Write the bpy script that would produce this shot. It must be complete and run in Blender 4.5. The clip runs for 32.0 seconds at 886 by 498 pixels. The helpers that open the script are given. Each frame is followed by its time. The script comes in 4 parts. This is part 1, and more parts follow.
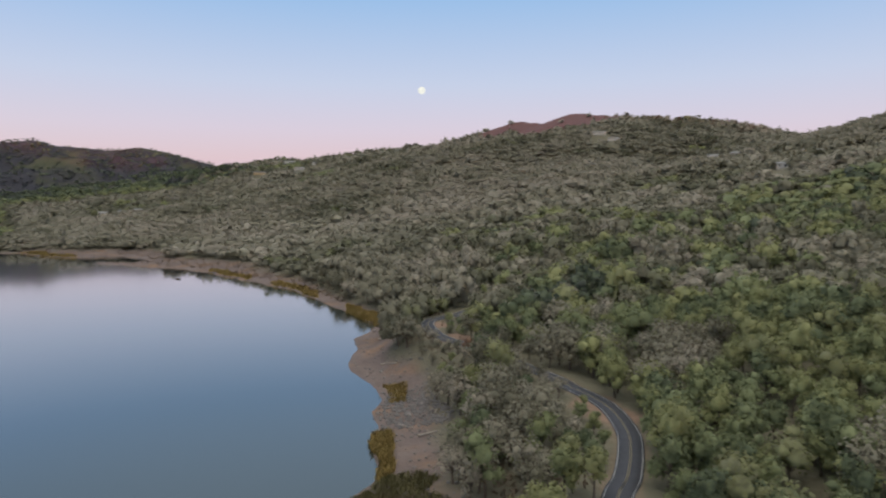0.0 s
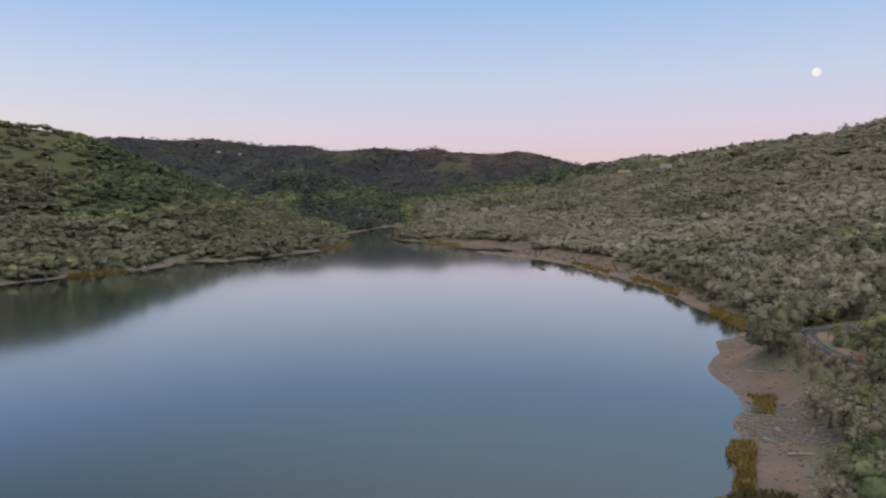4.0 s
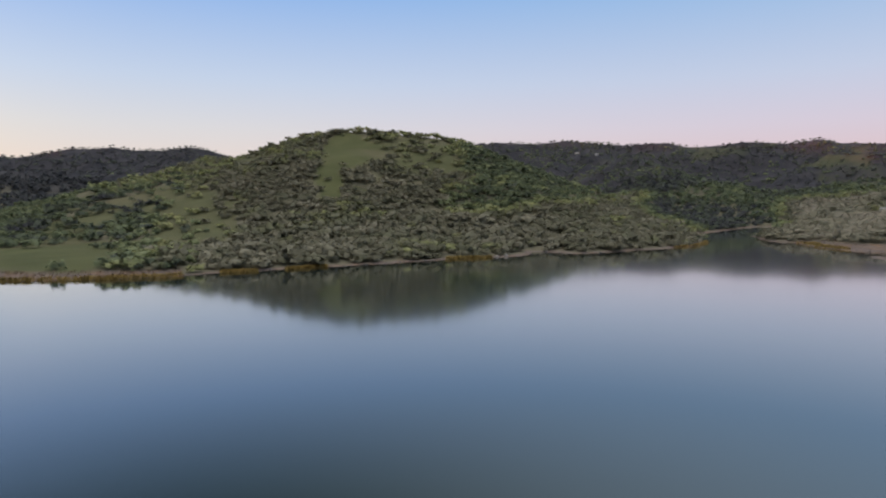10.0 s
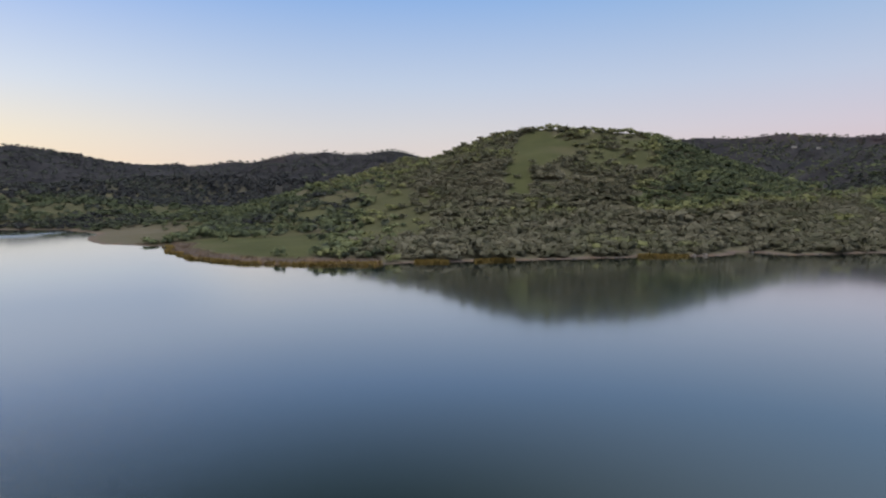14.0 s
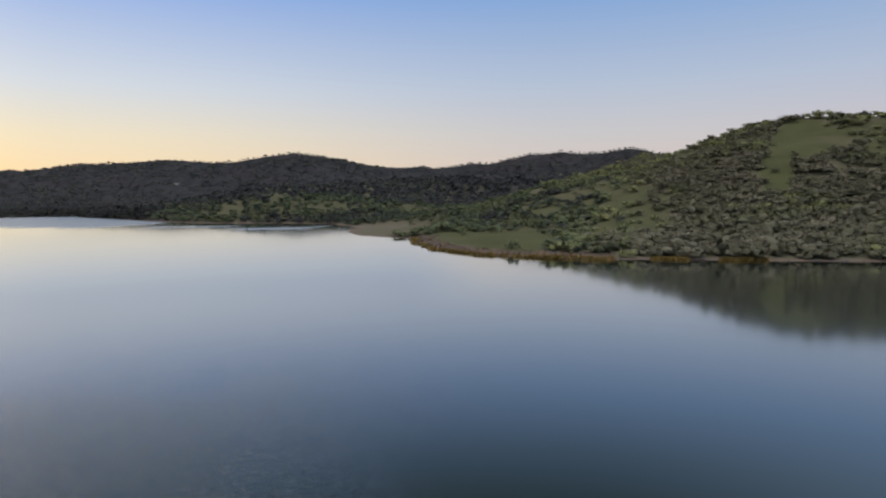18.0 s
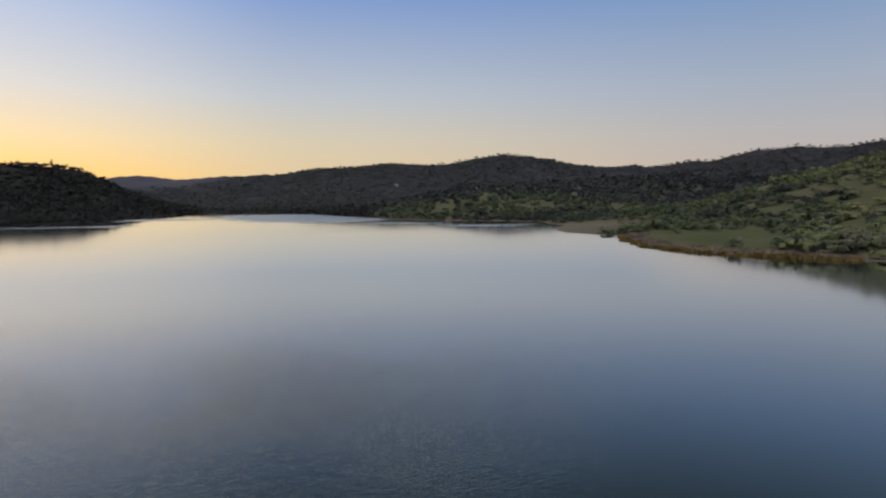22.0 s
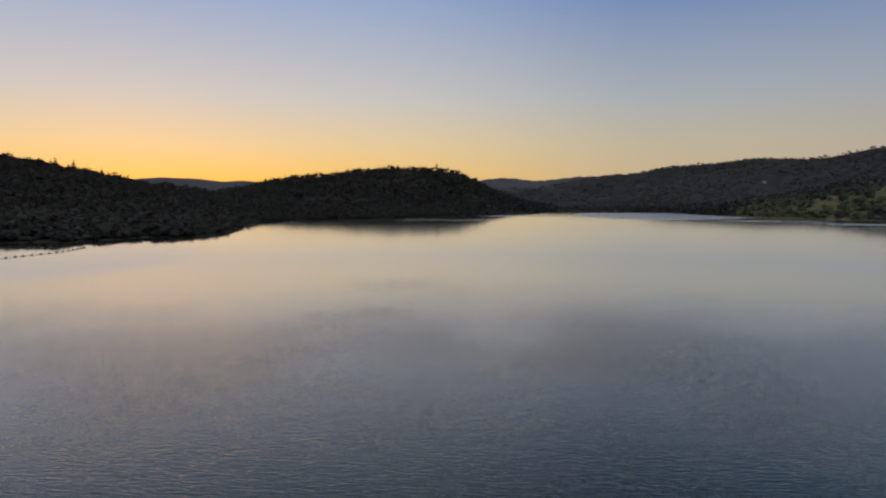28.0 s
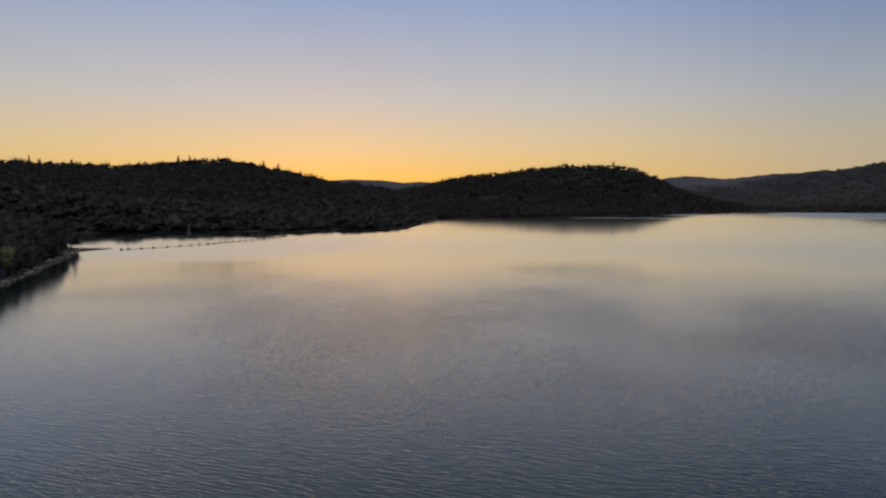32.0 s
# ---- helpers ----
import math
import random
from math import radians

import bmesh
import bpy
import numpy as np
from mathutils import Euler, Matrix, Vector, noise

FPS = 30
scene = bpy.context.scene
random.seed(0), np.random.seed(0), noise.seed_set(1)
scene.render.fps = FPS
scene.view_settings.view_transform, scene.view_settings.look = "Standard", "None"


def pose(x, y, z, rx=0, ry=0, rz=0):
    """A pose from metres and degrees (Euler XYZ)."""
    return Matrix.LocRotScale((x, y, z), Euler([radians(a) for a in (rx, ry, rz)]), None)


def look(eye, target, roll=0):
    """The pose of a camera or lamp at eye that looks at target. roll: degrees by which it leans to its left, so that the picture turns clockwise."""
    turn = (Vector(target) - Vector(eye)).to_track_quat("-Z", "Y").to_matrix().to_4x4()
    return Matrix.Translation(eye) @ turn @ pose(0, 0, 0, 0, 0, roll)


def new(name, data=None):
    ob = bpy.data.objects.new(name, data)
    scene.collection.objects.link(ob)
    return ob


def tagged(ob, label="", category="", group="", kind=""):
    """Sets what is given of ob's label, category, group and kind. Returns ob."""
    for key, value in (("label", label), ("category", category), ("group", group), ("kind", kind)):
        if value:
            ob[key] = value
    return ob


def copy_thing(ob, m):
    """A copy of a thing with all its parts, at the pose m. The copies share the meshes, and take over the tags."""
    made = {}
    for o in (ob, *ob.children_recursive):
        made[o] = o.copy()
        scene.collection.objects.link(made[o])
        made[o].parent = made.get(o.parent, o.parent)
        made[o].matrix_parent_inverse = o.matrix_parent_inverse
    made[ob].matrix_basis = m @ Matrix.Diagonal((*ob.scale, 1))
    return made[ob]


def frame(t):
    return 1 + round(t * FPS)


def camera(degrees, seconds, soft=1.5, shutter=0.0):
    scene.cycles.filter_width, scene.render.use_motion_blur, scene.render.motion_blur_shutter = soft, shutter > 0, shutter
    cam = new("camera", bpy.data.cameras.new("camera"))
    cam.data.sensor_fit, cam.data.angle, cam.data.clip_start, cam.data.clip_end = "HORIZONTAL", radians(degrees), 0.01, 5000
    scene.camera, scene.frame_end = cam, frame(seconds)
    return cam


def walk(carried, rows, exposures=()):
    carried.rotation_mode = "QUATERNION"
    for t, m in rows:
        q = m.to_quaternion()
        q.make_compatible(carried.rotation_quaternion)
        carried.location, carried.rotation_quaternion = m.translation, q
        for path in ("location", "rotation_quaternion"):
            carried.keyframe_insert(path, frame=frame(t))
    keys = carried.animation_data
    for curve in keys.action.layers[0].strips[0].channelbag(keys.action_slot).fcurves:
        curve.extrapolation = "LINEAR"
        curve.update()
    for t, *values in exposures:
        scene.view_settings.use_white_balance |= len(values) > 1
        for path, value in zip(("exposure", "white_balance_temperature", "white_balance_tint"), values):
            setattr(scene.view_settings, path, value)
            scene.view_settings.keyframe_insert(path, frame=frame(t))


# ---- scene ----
# The camera hangs over a reservoir and pans left, from the moon to the sunset, while it sinks from 64 to 24 m.
# Places are given by bearing (degrees, clockwise from the first view) and range (metres) from its first place.
EYE = 64.0          # height of the camera above the water at the start
FOV = 70.06
# seconds, bearing and downward tilt of the view, and where the camera stands: it sinks slowly as it pans
ROWS = [
    (0, 0.00, 4.50, 0.0, 0.0, 64.0), (0.5, -3.58, 4.51, 0.1, -0.1, 63.7), (1, -7.95, 4.53, 0.2, -0.2, 63.4),
    (1.5, -12.28, 4.54, 0.3, -0.3, 63.0), (2, -16.51, 4.56, 0.5, -0.4, 62.6), (2.5, -20.68, 4.57, 0.6, -0.5, 62.3),
    (3, -24.51, 4.57, 0.8, -0.6, 61.9), (3.5, -28.30, 4.58, 0.9, -0.7, 61.5), (4, -32.02, 4.58, 1.1, -0.8, 61.0),
    (4.5, -35.59, 4.58, 1.2, -0.9, 60.6), (6.5, -46.01, 4.56, 1.9, -1.2, 58.7), (7, -48.99, 4.55, 2.1, -1.2, 58.1),
    (7.5, -52.04, 4.56, 2.3, -1.3, 57.6), (8, -54.96, 4.56, 2.5, -1.3, 57.1), (8.5, -57.50, 4.55, 2.7, -1.4, 56.5),
    (9, -59.82, 4.54, 2.9, -1.4, 55.9), (9.5, -61.62, 4.53, 3.2, -1.4, 55.4), (10, -63.26, 4.52, 3.4, -1.4, 54.8),
    (10.5, -65.02, 4.52, 3.6, -1.5, 54.2), (11, -67.11, 4.51, 3.8, -1.5, 53.6), (11.5, -69.28, 4.51, 4.0, -1.5, 53.0),
    (12, -71.61, 4.50, 4.3, -1.5, 52.3), (12.5, -73.67, 4.49, 4.5, -1.5, 51.7), (13, -76.08, 4.47, 4.7, -1.5, 51.0),
    (13.5, -78.40, 4.47, 5.0, -1.5, 50.4), (15.5, -85.87, 4.43, 5.9, -1.3, 47.7), (16, -88.90, 4.42, 6.1, -1.3, 47.0),
    (16.5, -92.17, 4.40, 6.4, -1.2, 46.3), (17, -95.48, 4.40, 6.6, -1.1, 45.6), (17.5, -98.53, 4.38, 6.9, -1.1, 44.9),
    (18, -101.17, 4.38, 7.1, -1.0, 44.2), (18.5, -103.68, 4.36, 7.3, -0.9, 43.5), (19, -106.13, 4.35, 7.6, -0.8, 42.8),
    (19.5, -108.33, 4.32, 7.8, -0.7, 42.0), (20, -110.61, 4.32, 8.0, -0.6, 41.3), (20.5, -113.02, 4.29, 8.3, -0.5, 40.6),
    (21, -115.40, 4.29, 8.5, -0.3, 39.9), (21.5, -117.52, 4.27, 8.7, -0.2, 39.1), (22, -119.73, 4.27, 8.9, -0.1, 38.4),
    (22.5, -122.46, 4.26, 9.2, 0.1, 37.7), (23, -125.54, 4.24, 9.4, 0.2, 36.9), (23.5, -128.78, 4.24, 9.6, 0.4, 36.2),
    (24, -131.82, 4.22, 9.8, 0.6, 35.5), (24.5, -134.68, 4.24, 10.0, 0.8, 34.7), (25, -137.76, 4.21, 10.2, 1.0, 34.0),
    (25.5, -140.79, 4.19, 10.4, 1.2, 33.3), (26, -143.72, 4.21, 10.6, 1.4, 32.5), (26.5, -146.20, 4.19, 10.8, 1.6, 31.8),
    (28.5, -151.44, 4.18, 11.5, 2.5, 28.9), (29, -152.00, 4.19, 11.7, 2.8, 28.2), (29.5, -153.21, 4.17, 11.8, 3.1, 27.5),
    (30, -155.24, 4.15, 12.0, 3.4, 26.8), (30.5, -158.20, 4.13, 12.1, 3.7, 26.1), (31, -160.52, 4.11, 12.2, 4.0, 25.4),
    (31.5, -163.14, 4.10, 12.4, 4.3, 24.7), (32, -166.30, 4.09, 12.5, 4.6, 24.0),
]


def spot(az, d, z=0.0):
    a = radians(az)
    return Vector((d * math.sin(a), d * math.cos(a), z))


def aim(yaw, down, x, y, z):
    a, b = radians(yaw), radians(down)
    way = Vector((math.sin(a) * math.cos(b), math.cos(a) * math.cos(b), -math.sin(b)))
    return look((x, y, z), Vector((x, y, z)) + way * 100)


cam = camera(FOV, 32.0, soft=2.2, shutter=0.5)
walk(cam, [(t, aim(*row)) for t, *row in ROWS],
     exposures=[(0, 0.0), (6, 0.0), (10, -0.05), (13, -0.1), (16, -0.2), (19, -0.42), (26, -1.0), (32, -1.22)])

# ---- sky and light ----
SUNSET = -177.0     # bearing of the set sun


def srgb(r, g, b, gain=1.0):
    f = lambda v: (v / 255 / 12.92) if v <= 10.3 else ((v / 255 + 0.055) / 1.055) ** 2.4
    return (f(r) * gain, f(g) * gain, f(b) * gain, 1.0)


class Nodes:
    """Short hand for node trees."""

    def __init__(self, tree):
        self.tree = tree
        tree.nodes.clear()

    def add(self, kind, **values):
        node = self.tree.nodes.new(kind)
        for key, value in values.items():
            if key == "op":
                node.operation = value
            elif key == "blend":
                node.blend_type = value
        return node

    def link(self, a, b):
        self.tree.links.new(a, b)

    def math(self, op, a, b=None, c=None, clamp=False):
        node = self.add("ShaderNodeMath", op=op)
        node.use_clamp = clamp
        for slot, value in zip(node.inputs, (a, b, c)):
            if value is None:
                continue
            if isinstance(value, (int, float)):
                slot.default_value = value
            else:
                self.link(value, slot)
        return node.outputs[0]

    def ramp(self, fac, stops, smooth=False):
        node = self.add("ShaderNodeValToRGB")
        node.color_ramp.interpolation = "EASE" if smooth else "LINEAR"
        el = node.color_ramp.elements
        while len(el) > 1:
            el.remove(el[-1])
        for i, (pos, col) in enumerate(stops):
            e = el[0] if i == 0 else el.new(pos)
            e.position, e.color = pos, col
        self.link(fac, node.inputs[0])
        return node.outputs[0]

    def mix(self, fac, a, b, blend="MIX"):
        node = self.add("ShaderNodeMix")
        node.data_type, node.blend_type = "RGBA", blend
        for slot, value in ((node.inputs[0], fac), (node.inputs[6], a), (node.inputs[7], b)):
            if isinstance(value, (int, float)):
                slot.default_value = value
            elif isinstance(value, tuple):
                slot.default_value = value
            else:
                self.link(value, slot)
        return node.outputs[2]

    def noise(self, vec, scale, detail=3.0, rough=0.55):
        node = self.add("ShaderNodeTexNoise")
        node.inputs["Scale"].default_value = scale
        node.inputs["Detail"].default_value = detail
        node.inputs["Roughness"].default_value = rough
        if vec is not None:
            self.link(vec, node.inputs["Vector"])
        return node.outputs[0]

    def scaled(self, vec, x, y, z):
        node = self.add("ShaderNodeMapping")
        node.inputs["Scale"].default_value = (x, y, z)
        self.link(vec, node.inputs["Vector"])
        return node.outputs[0]


world = bpy.data.worlds.new("dusk_sky")
scene.world = world
world.use_nodes = True
w = Nodes(world.node_tree)
direction = w.add("ShaderNodeTexCoord").outputs["Generated"]
xyz = w.add("ShaderNodeSeparateXYZ")
w.link(direction, xyz.inputs[0])
# height above the horizon as 0..1 from the horizon to the zenith
lift = w.math("DIVIDE", w.math("ARCSINE", xyz.outputs[2]), radians(90), clamp=True)
# cosine of the angle to the set sun, in plan
sx, sy = math.sin(radians(SUNSET)), math.cos(radians(SUNSET))
flat = w.math("SQRT", w.math("ADD", w.math("MULTIPLY", xyz.outputs[0], xyz.outputs[0]),
                             w.math("MULTIPLY", xyz.outputs[1], xyz.outputs[1])))
side = w.math("DIVIDE", w.math("ADD", w.math("MULTIPLY", xyz.outputs[0], sx), w.math("MULTIPLY", xyz.outputs[1], sy)),
              w.math("MAXIMUM", flat, 0.001))


def sky_band(gain, rows):
    return w.ramp(lift, [(el / 90, srgb(r, g, b, gain)) for el, r, g, b in rows])


east = sky_band(0.93, [(0, 212, 186, 202), (3.5, 222, 200, 212), (6, 215, 205, 225), (10, 196, 207, 234), (17, 152, 190, 234), (28, 214, 240, 262), (42, 250, 250, 264), (58, 300, 297, 294), (90, 330, 322, 310)])
south = sky_band(1.06, [(0, 222, 206, 200), (3, 224, 211, 206), (6, 212, 211, 216), (10, 190, 204, 227), (17, 142, 178, 229), (28, 56, 80, 80), (42, 162, 184, 188), (58, 290, 287, 284), (90, 320, 311, 298)])
near_west = sky_band(1.45, [(0, 238, 200, 150), (2, 233, 207, 166), (5, 222, 209, 182), (9, 196, 202, 210), (17, 134, 162, 214), (28, 56, 68, 64), (42, 122, 133, 128), (58, 240, 235, 222), (90, 290, 281, 268)])
west = sky_band(1.9, [(0, 255, 182, 62), (2, 252, 202, 104), (5, 236, 208, 160), (9, 208, 204, 200), (17, 158, 177, 212), (28, 108, 118, 130), (42, 142, 148, 156), (58, 222, 218, 212), (90, 280, 271, 258)])


def blend(low, high):
    """Smooth 0..1 between two cosines of the angle to the sunset."""
    node = w.add("ShaderNodeMapRange")
    node.interpolation_type = "SMOOTHSTEP"
    w.link(side, node.inputs["Value"])
    node.inputs["From Min"].default_value, node.inputs["From Max"].default_value = low, high
    return node.outputs[0]


glow = w.mix(blend(-1.0, 0.05), east, south)
glow = w.mix(blend(0.0, 0.86), glow, near_west)
glow = w.mix(blend(0.7, 1.0), glow, west)
nishita = w.add("ShaderNodeTexSky")
nishita.sky_type = "NISHITA"
nishita.sun_disc = False
nishita.sun_elevation = radians(0.5)
nishita.sun_rotation = radians(SUNSET)
air = w.add("ShaderNodeBackground")
w.link(nishita.outputs[0], air.inputs[0])
air.inputs[1].default_value = 0.05
dusk = w.add("ShaderNodeBackground")
w.link(glow, dusk.inputs[0])
dusk.inputs[1].default_value = 1.0
both = w.add("ShaderNodeAddShader")
w.link(air.outputs[0], both.inputs[0])
w.link(dusk.outputs[0], both.inputs[1])
w.link(both.outputs[0], w.add("ShaderNodeOutputWorld").inputs[0])

# the last red light, from just under the horizon: it only reaches the highest summit
sun = new("sun", bpy.data.lights.new("sun", "SUN"))
sun.data.energy, sun.data.angle, sun.data.color = 5.0, radians(0.6), (1.0, 0.2, 0.22)
sun.matrix_world = look(spot(SUNSET, 4000, -4000 * math.tan(radians(1.2))), (0, 0, 0))

# ---- helpers of the scene ----


def material(name, rough=0.8, spec=0.3):
    m = bpy.data.materials.new(name)
    m.use_nodes = True
    n = Nodes(m.node_tree)
    n.out = n.add("ShaderNodeOutputMaterial")
    n.bsdf = n.add("ShaderNodeBsdfPrincipled")
    n.bsdf.inputs["Roughness"].default_value = rough
    n.bsdf.inputs["Specular IOR Level"].default_value = spec
    n.link(n.bsdf.outputs[0], n.out.inputs[0])
    n.pos = n.add("ShaderNodeNewGeometry").outputs["Position"]
    return m, n


def colour(n, value):
    if isinstance(value, tuple):
        n.bsdf.inputs["Base Color"].default_value = value
    else:
        n.link(value, n.bsdf.inputs["Base Color"])


def bump(n, height, strength, distance):
    node = n.add("ShaderNodeBump")
    node.inputs["Strength"].default_value = strength
    node.inputs["Distance"].default_value = distance
    n.link(height, node.inputs["Height"])
    n.link(node.outputs[0], n.bsdf.inputs["Normal"])


def through_leaf(n, col):
    """Lets light pass through thin leaves and blades."""
    thin = n.add("ShaderNodeBsdfTranslucent")
    n.link(col, thin.inputs[0])
    mixed = n.add("ShaderNodeMixShader")
    mixed.inputs[0].default_value = 0.38
    n.link(n.bsdf.outputs[0], mixed.inputs[1])
    n.link(thin.outputs[0], mixed.inputs[2])
    n.link(mixed.outputs[0], n.out.inputs[0])


def plain(name, col, rough=0.7, spec=0.3, vary=0.25, scale=1.5, thin=False):
    m, n = material(name, rough, spec)
    a = tuple(c * (1 - vary) for c in col[:3]) + (1,)
    b = tuple(min(1, c * (1 + vary)) for c in col[:3]) + (1,)
    shade = n.mix(n.noise(n.pos, scale, 5), a, b)
    colour(n, shade)
    if thin:
        through_leaf(n, shade)
    return m


def mesh_of(name, verts, faces, mat=None, normals=None, smooth=False, slots=None, **attributes):
    """A mesh from arrays; faces all of one size."""
    verts, faces = np.asarray(verts, np.float32), np.asarray(faces, np.int32)
    me = bpy.data.meshes.new(name)
    me.vertices.add(len(verts))
    me.vertices.foreach_set("co", verts.ravel())
    k = faces.shape[1]
    me.loops.add(faces.size)
    me.loops.foreach_set("vertex_index", faces.ravel())
    me.polygons.add(len(faces))
    me.polygons.foreach_set("loop_start", np.arange(0, faces.size, k, dtype=np.int32))
    me.update(calc_edges=True)
    for key, values in attributes.items():
        me.attributes.new(key, "FLOAT", "POINT").data.foreach_set("value", np.asarray(values, np.float32))
    if smooth or normals is not None:
        me.polygons.foreach_set("use_smooth", np.ones(len(faces), bool))
    if normals is not None:
        me.normals_split_custom_set_from_vertices(np.asarray(normals, np.float32).tolist())
    for m in mat if isinstance(mat, tuple) else (mat,):
        me.materials.append(m)
    if slots is not None:
        me.polygons.foreach_set("material_index", np.asarray(slots, np.int32))
    return me


def part(name, bm, mat, parent, label=""):
    """Links a bmesh as one mesh object under a thing."""
    me = bpy.data.meshes.new(name)
    bm.to_mesh(me)
    bm.free()
    me.materials.append(mat)
    ob = new(name, me)
    ob.parent = parent
    return tagged(ob, label)


def box(bm, x0, y0, z0, x1, y1, z1):
    v = [bm.verts.new((x, y, z)) for z in (z0, z1) for x, y in ((x0, y0), (x1, y0), (x1, y1), (x0, y1))]
    for f in ((0, 3, 2, 1), (4, 5, 6, 7), (0, 1, 5, 4), (1, 2, 6, 5), (2, 3, 7, 6), (3, 0, 4, 7)):
        bm.faces.new([v[i] for i in f])
    return bm


# ---- terrain: shoreline, ridges and noise ----


def hashed(ix, iy, seed):
    h = (ix.astype(np.int64) * 374761393 + iy.astype(np.int64) * 668265263 + seed * 1442695041) & 0xFFFFFFFF
    h = ((h ^ (h >> 13)) * 1274126177) & 0xFFFFFFFF
    return ((h ^ (h >> 16)) & 0xFFFFFF) / float(0xFFFFFF)


def vnoise(x, y, seed=0):
    ix, iy = np.floor(x), np.floor(y)
    fx, fy = x - ix, y - iy
    fx, fy = fx * fx * (3 - 2 * fx), fy * fy * (3 - 2 * fy)
    a, b = hashed(ix, iy, seed), hashed(ix + 1, iy, seed)
    c, d = hashed(ix, iy + 1, seed), hashed(ix + 1, iy + 1, seed)
    return a + (b - a) * fx + (c - a) * fy + (a - b - c + d) * fx * fy


def fbm(x, y, size, octaves=4, seed=0):
    """Noise of 0..1 with features of about size metres."""
    total, gain, full = 0, 1.0, 0
    for k in range(octaves):
        f = 2 ** k / size
        total = total + gain * vnoise(x * f + 17.3 * k, y * f - 9.1 * k, seed + k)
        full += gain
        gain *= 0.5
    return total / full


def step(a, b, v):
    t = np.clip((v - a) / (b - a), 0, 1)
    return t * t * (3 - 2 * t)


def polar(rows):
    return np.array([[d * math.sin(radians(a)), d * math.cos(radians(a))] for a, d in rows])


SHORE_RIGHT = [(61.4, 78.5), (20.8, 83.4), (0.1, 105), (-7.1, 121), (-9.5, 131), (-6.7, 140), (-5.9, 145), (-6.4, 163), (-5.7, 176), (-6.7, 188),
               (-5.4, 199), (-8.5, 234), (-7.9, 288), (-5.8, 321), (-9.4, 369), (-13.4, 452), (-17.7, 527), (-22.2, 618), (-24, 640),
               (-26.6, 672), (-29, 715), (-28.6, 735), (-26.4, 712), (-25.2, 740), (-27.8, 800), (-30.8, 797), (-32.5, 839), (-33.6, 888),
               (-35.8, 913), (-37.3, 1035), (-35.7, 1100), (-36, 1390)]
SHORE_HILL = [(-36.8, 1385), (-38.2, 1260), (-39.3, 1165), (-41.4, 1050), (-41.6, 960), (-40.3, 860), (-41, 780), (-43.4, 742),
              (-46.7, 688), (-50.8, 642), (-54.6, 655), (-55.6, 625), (-57.8, 590), (-62.7, 566), (-72.7, 515), (-81, 496),
              (-87.7, 477), (-93, 481), (-98.5, 506), (-102.5, 559), (-104.2, 645), (-103.9, 717)]
SHORE_FAR = [(-106.1, 750), (-108.9, 791), (-110.1, 879), (-109.1, 1043), (-111.2, 1203), (-115.8, 1268), (-120.9, 1288), (-124.5, 1385),
             (-131.8, 2025), (-137.9, 2165), (-143.4, 1962), (-148.2, 1391), (-158.9, 1164), (-167.4, 1036), (-168.8, 840), (-170.2, 674),
             (-173.2, 585), (-176.8, 592), (-182.4, 547), (-189.9, 574), (-198.3, 589), (-204.1, 560), (-208.5, 452), (-203.7, 401),
             (-198.6, 396), (-195.6, 379), (-198.4, 366), (-201.3, 280), (-205.1, 214), (-222, 150), (-260, 95)]
LAKE = polar(SHORE_RIGHT + SHORE_HILL + SHORE_FAR)


def line_distance(x, y, line, closed=False):
    """Distance to a polyline, and how far along it (in points) the nearest place lies."""
    best, where = np.full(x.shape, 1e9), np.zeros(x.shape)
    count = len(line) if closed else len(line) - 1
    for i in range(count):
        a, b = line[i], line[(i + 1) % len(line)]
        d = b - a
        t = np.clip(((x - a[0]) * d[0] + (y - a[1]) * d[1]) / max(d @ d, 1e-9), 0, 1)
        q = np.hypot(x - a[0] - t * d[0], y - a[1] - t * d[1])
        near = q < best
        best = np.where(near, q, best)
        where = np.where(near, i + t, where)
    return best, where


def inland(x, y):
    """Distance from the shoreline: positive on land, negative on the lake."""
    q, _ = line_distance(x, y, LAKE, closed=True)
    inside = np.zeros(x.shape, bool)
    for i in range(len(LAKE)):
        a, b = LAKE[i], LAKE[(i + 1) % len(LAKE)]
        cross = (a[1] > y) != (b[1] > y)
        inside ^= cross & (x < (b[0] - a[0]) * (y - a[1]) / (b[1] - a[1] + 1e-12) + a[0])
    wobble = (fbm(x, y, 22, 3, 5) - 0.5) * np.clip(np.hypot(x, y) / 40, 3, 16)
    return np.where(inside, -q, q) + wobble


def bearing(x, y):
    a = np.degrees(np.arctan2(x, y))
    return np.where(a > 144, a - 360, a), np.hypot(x, y)


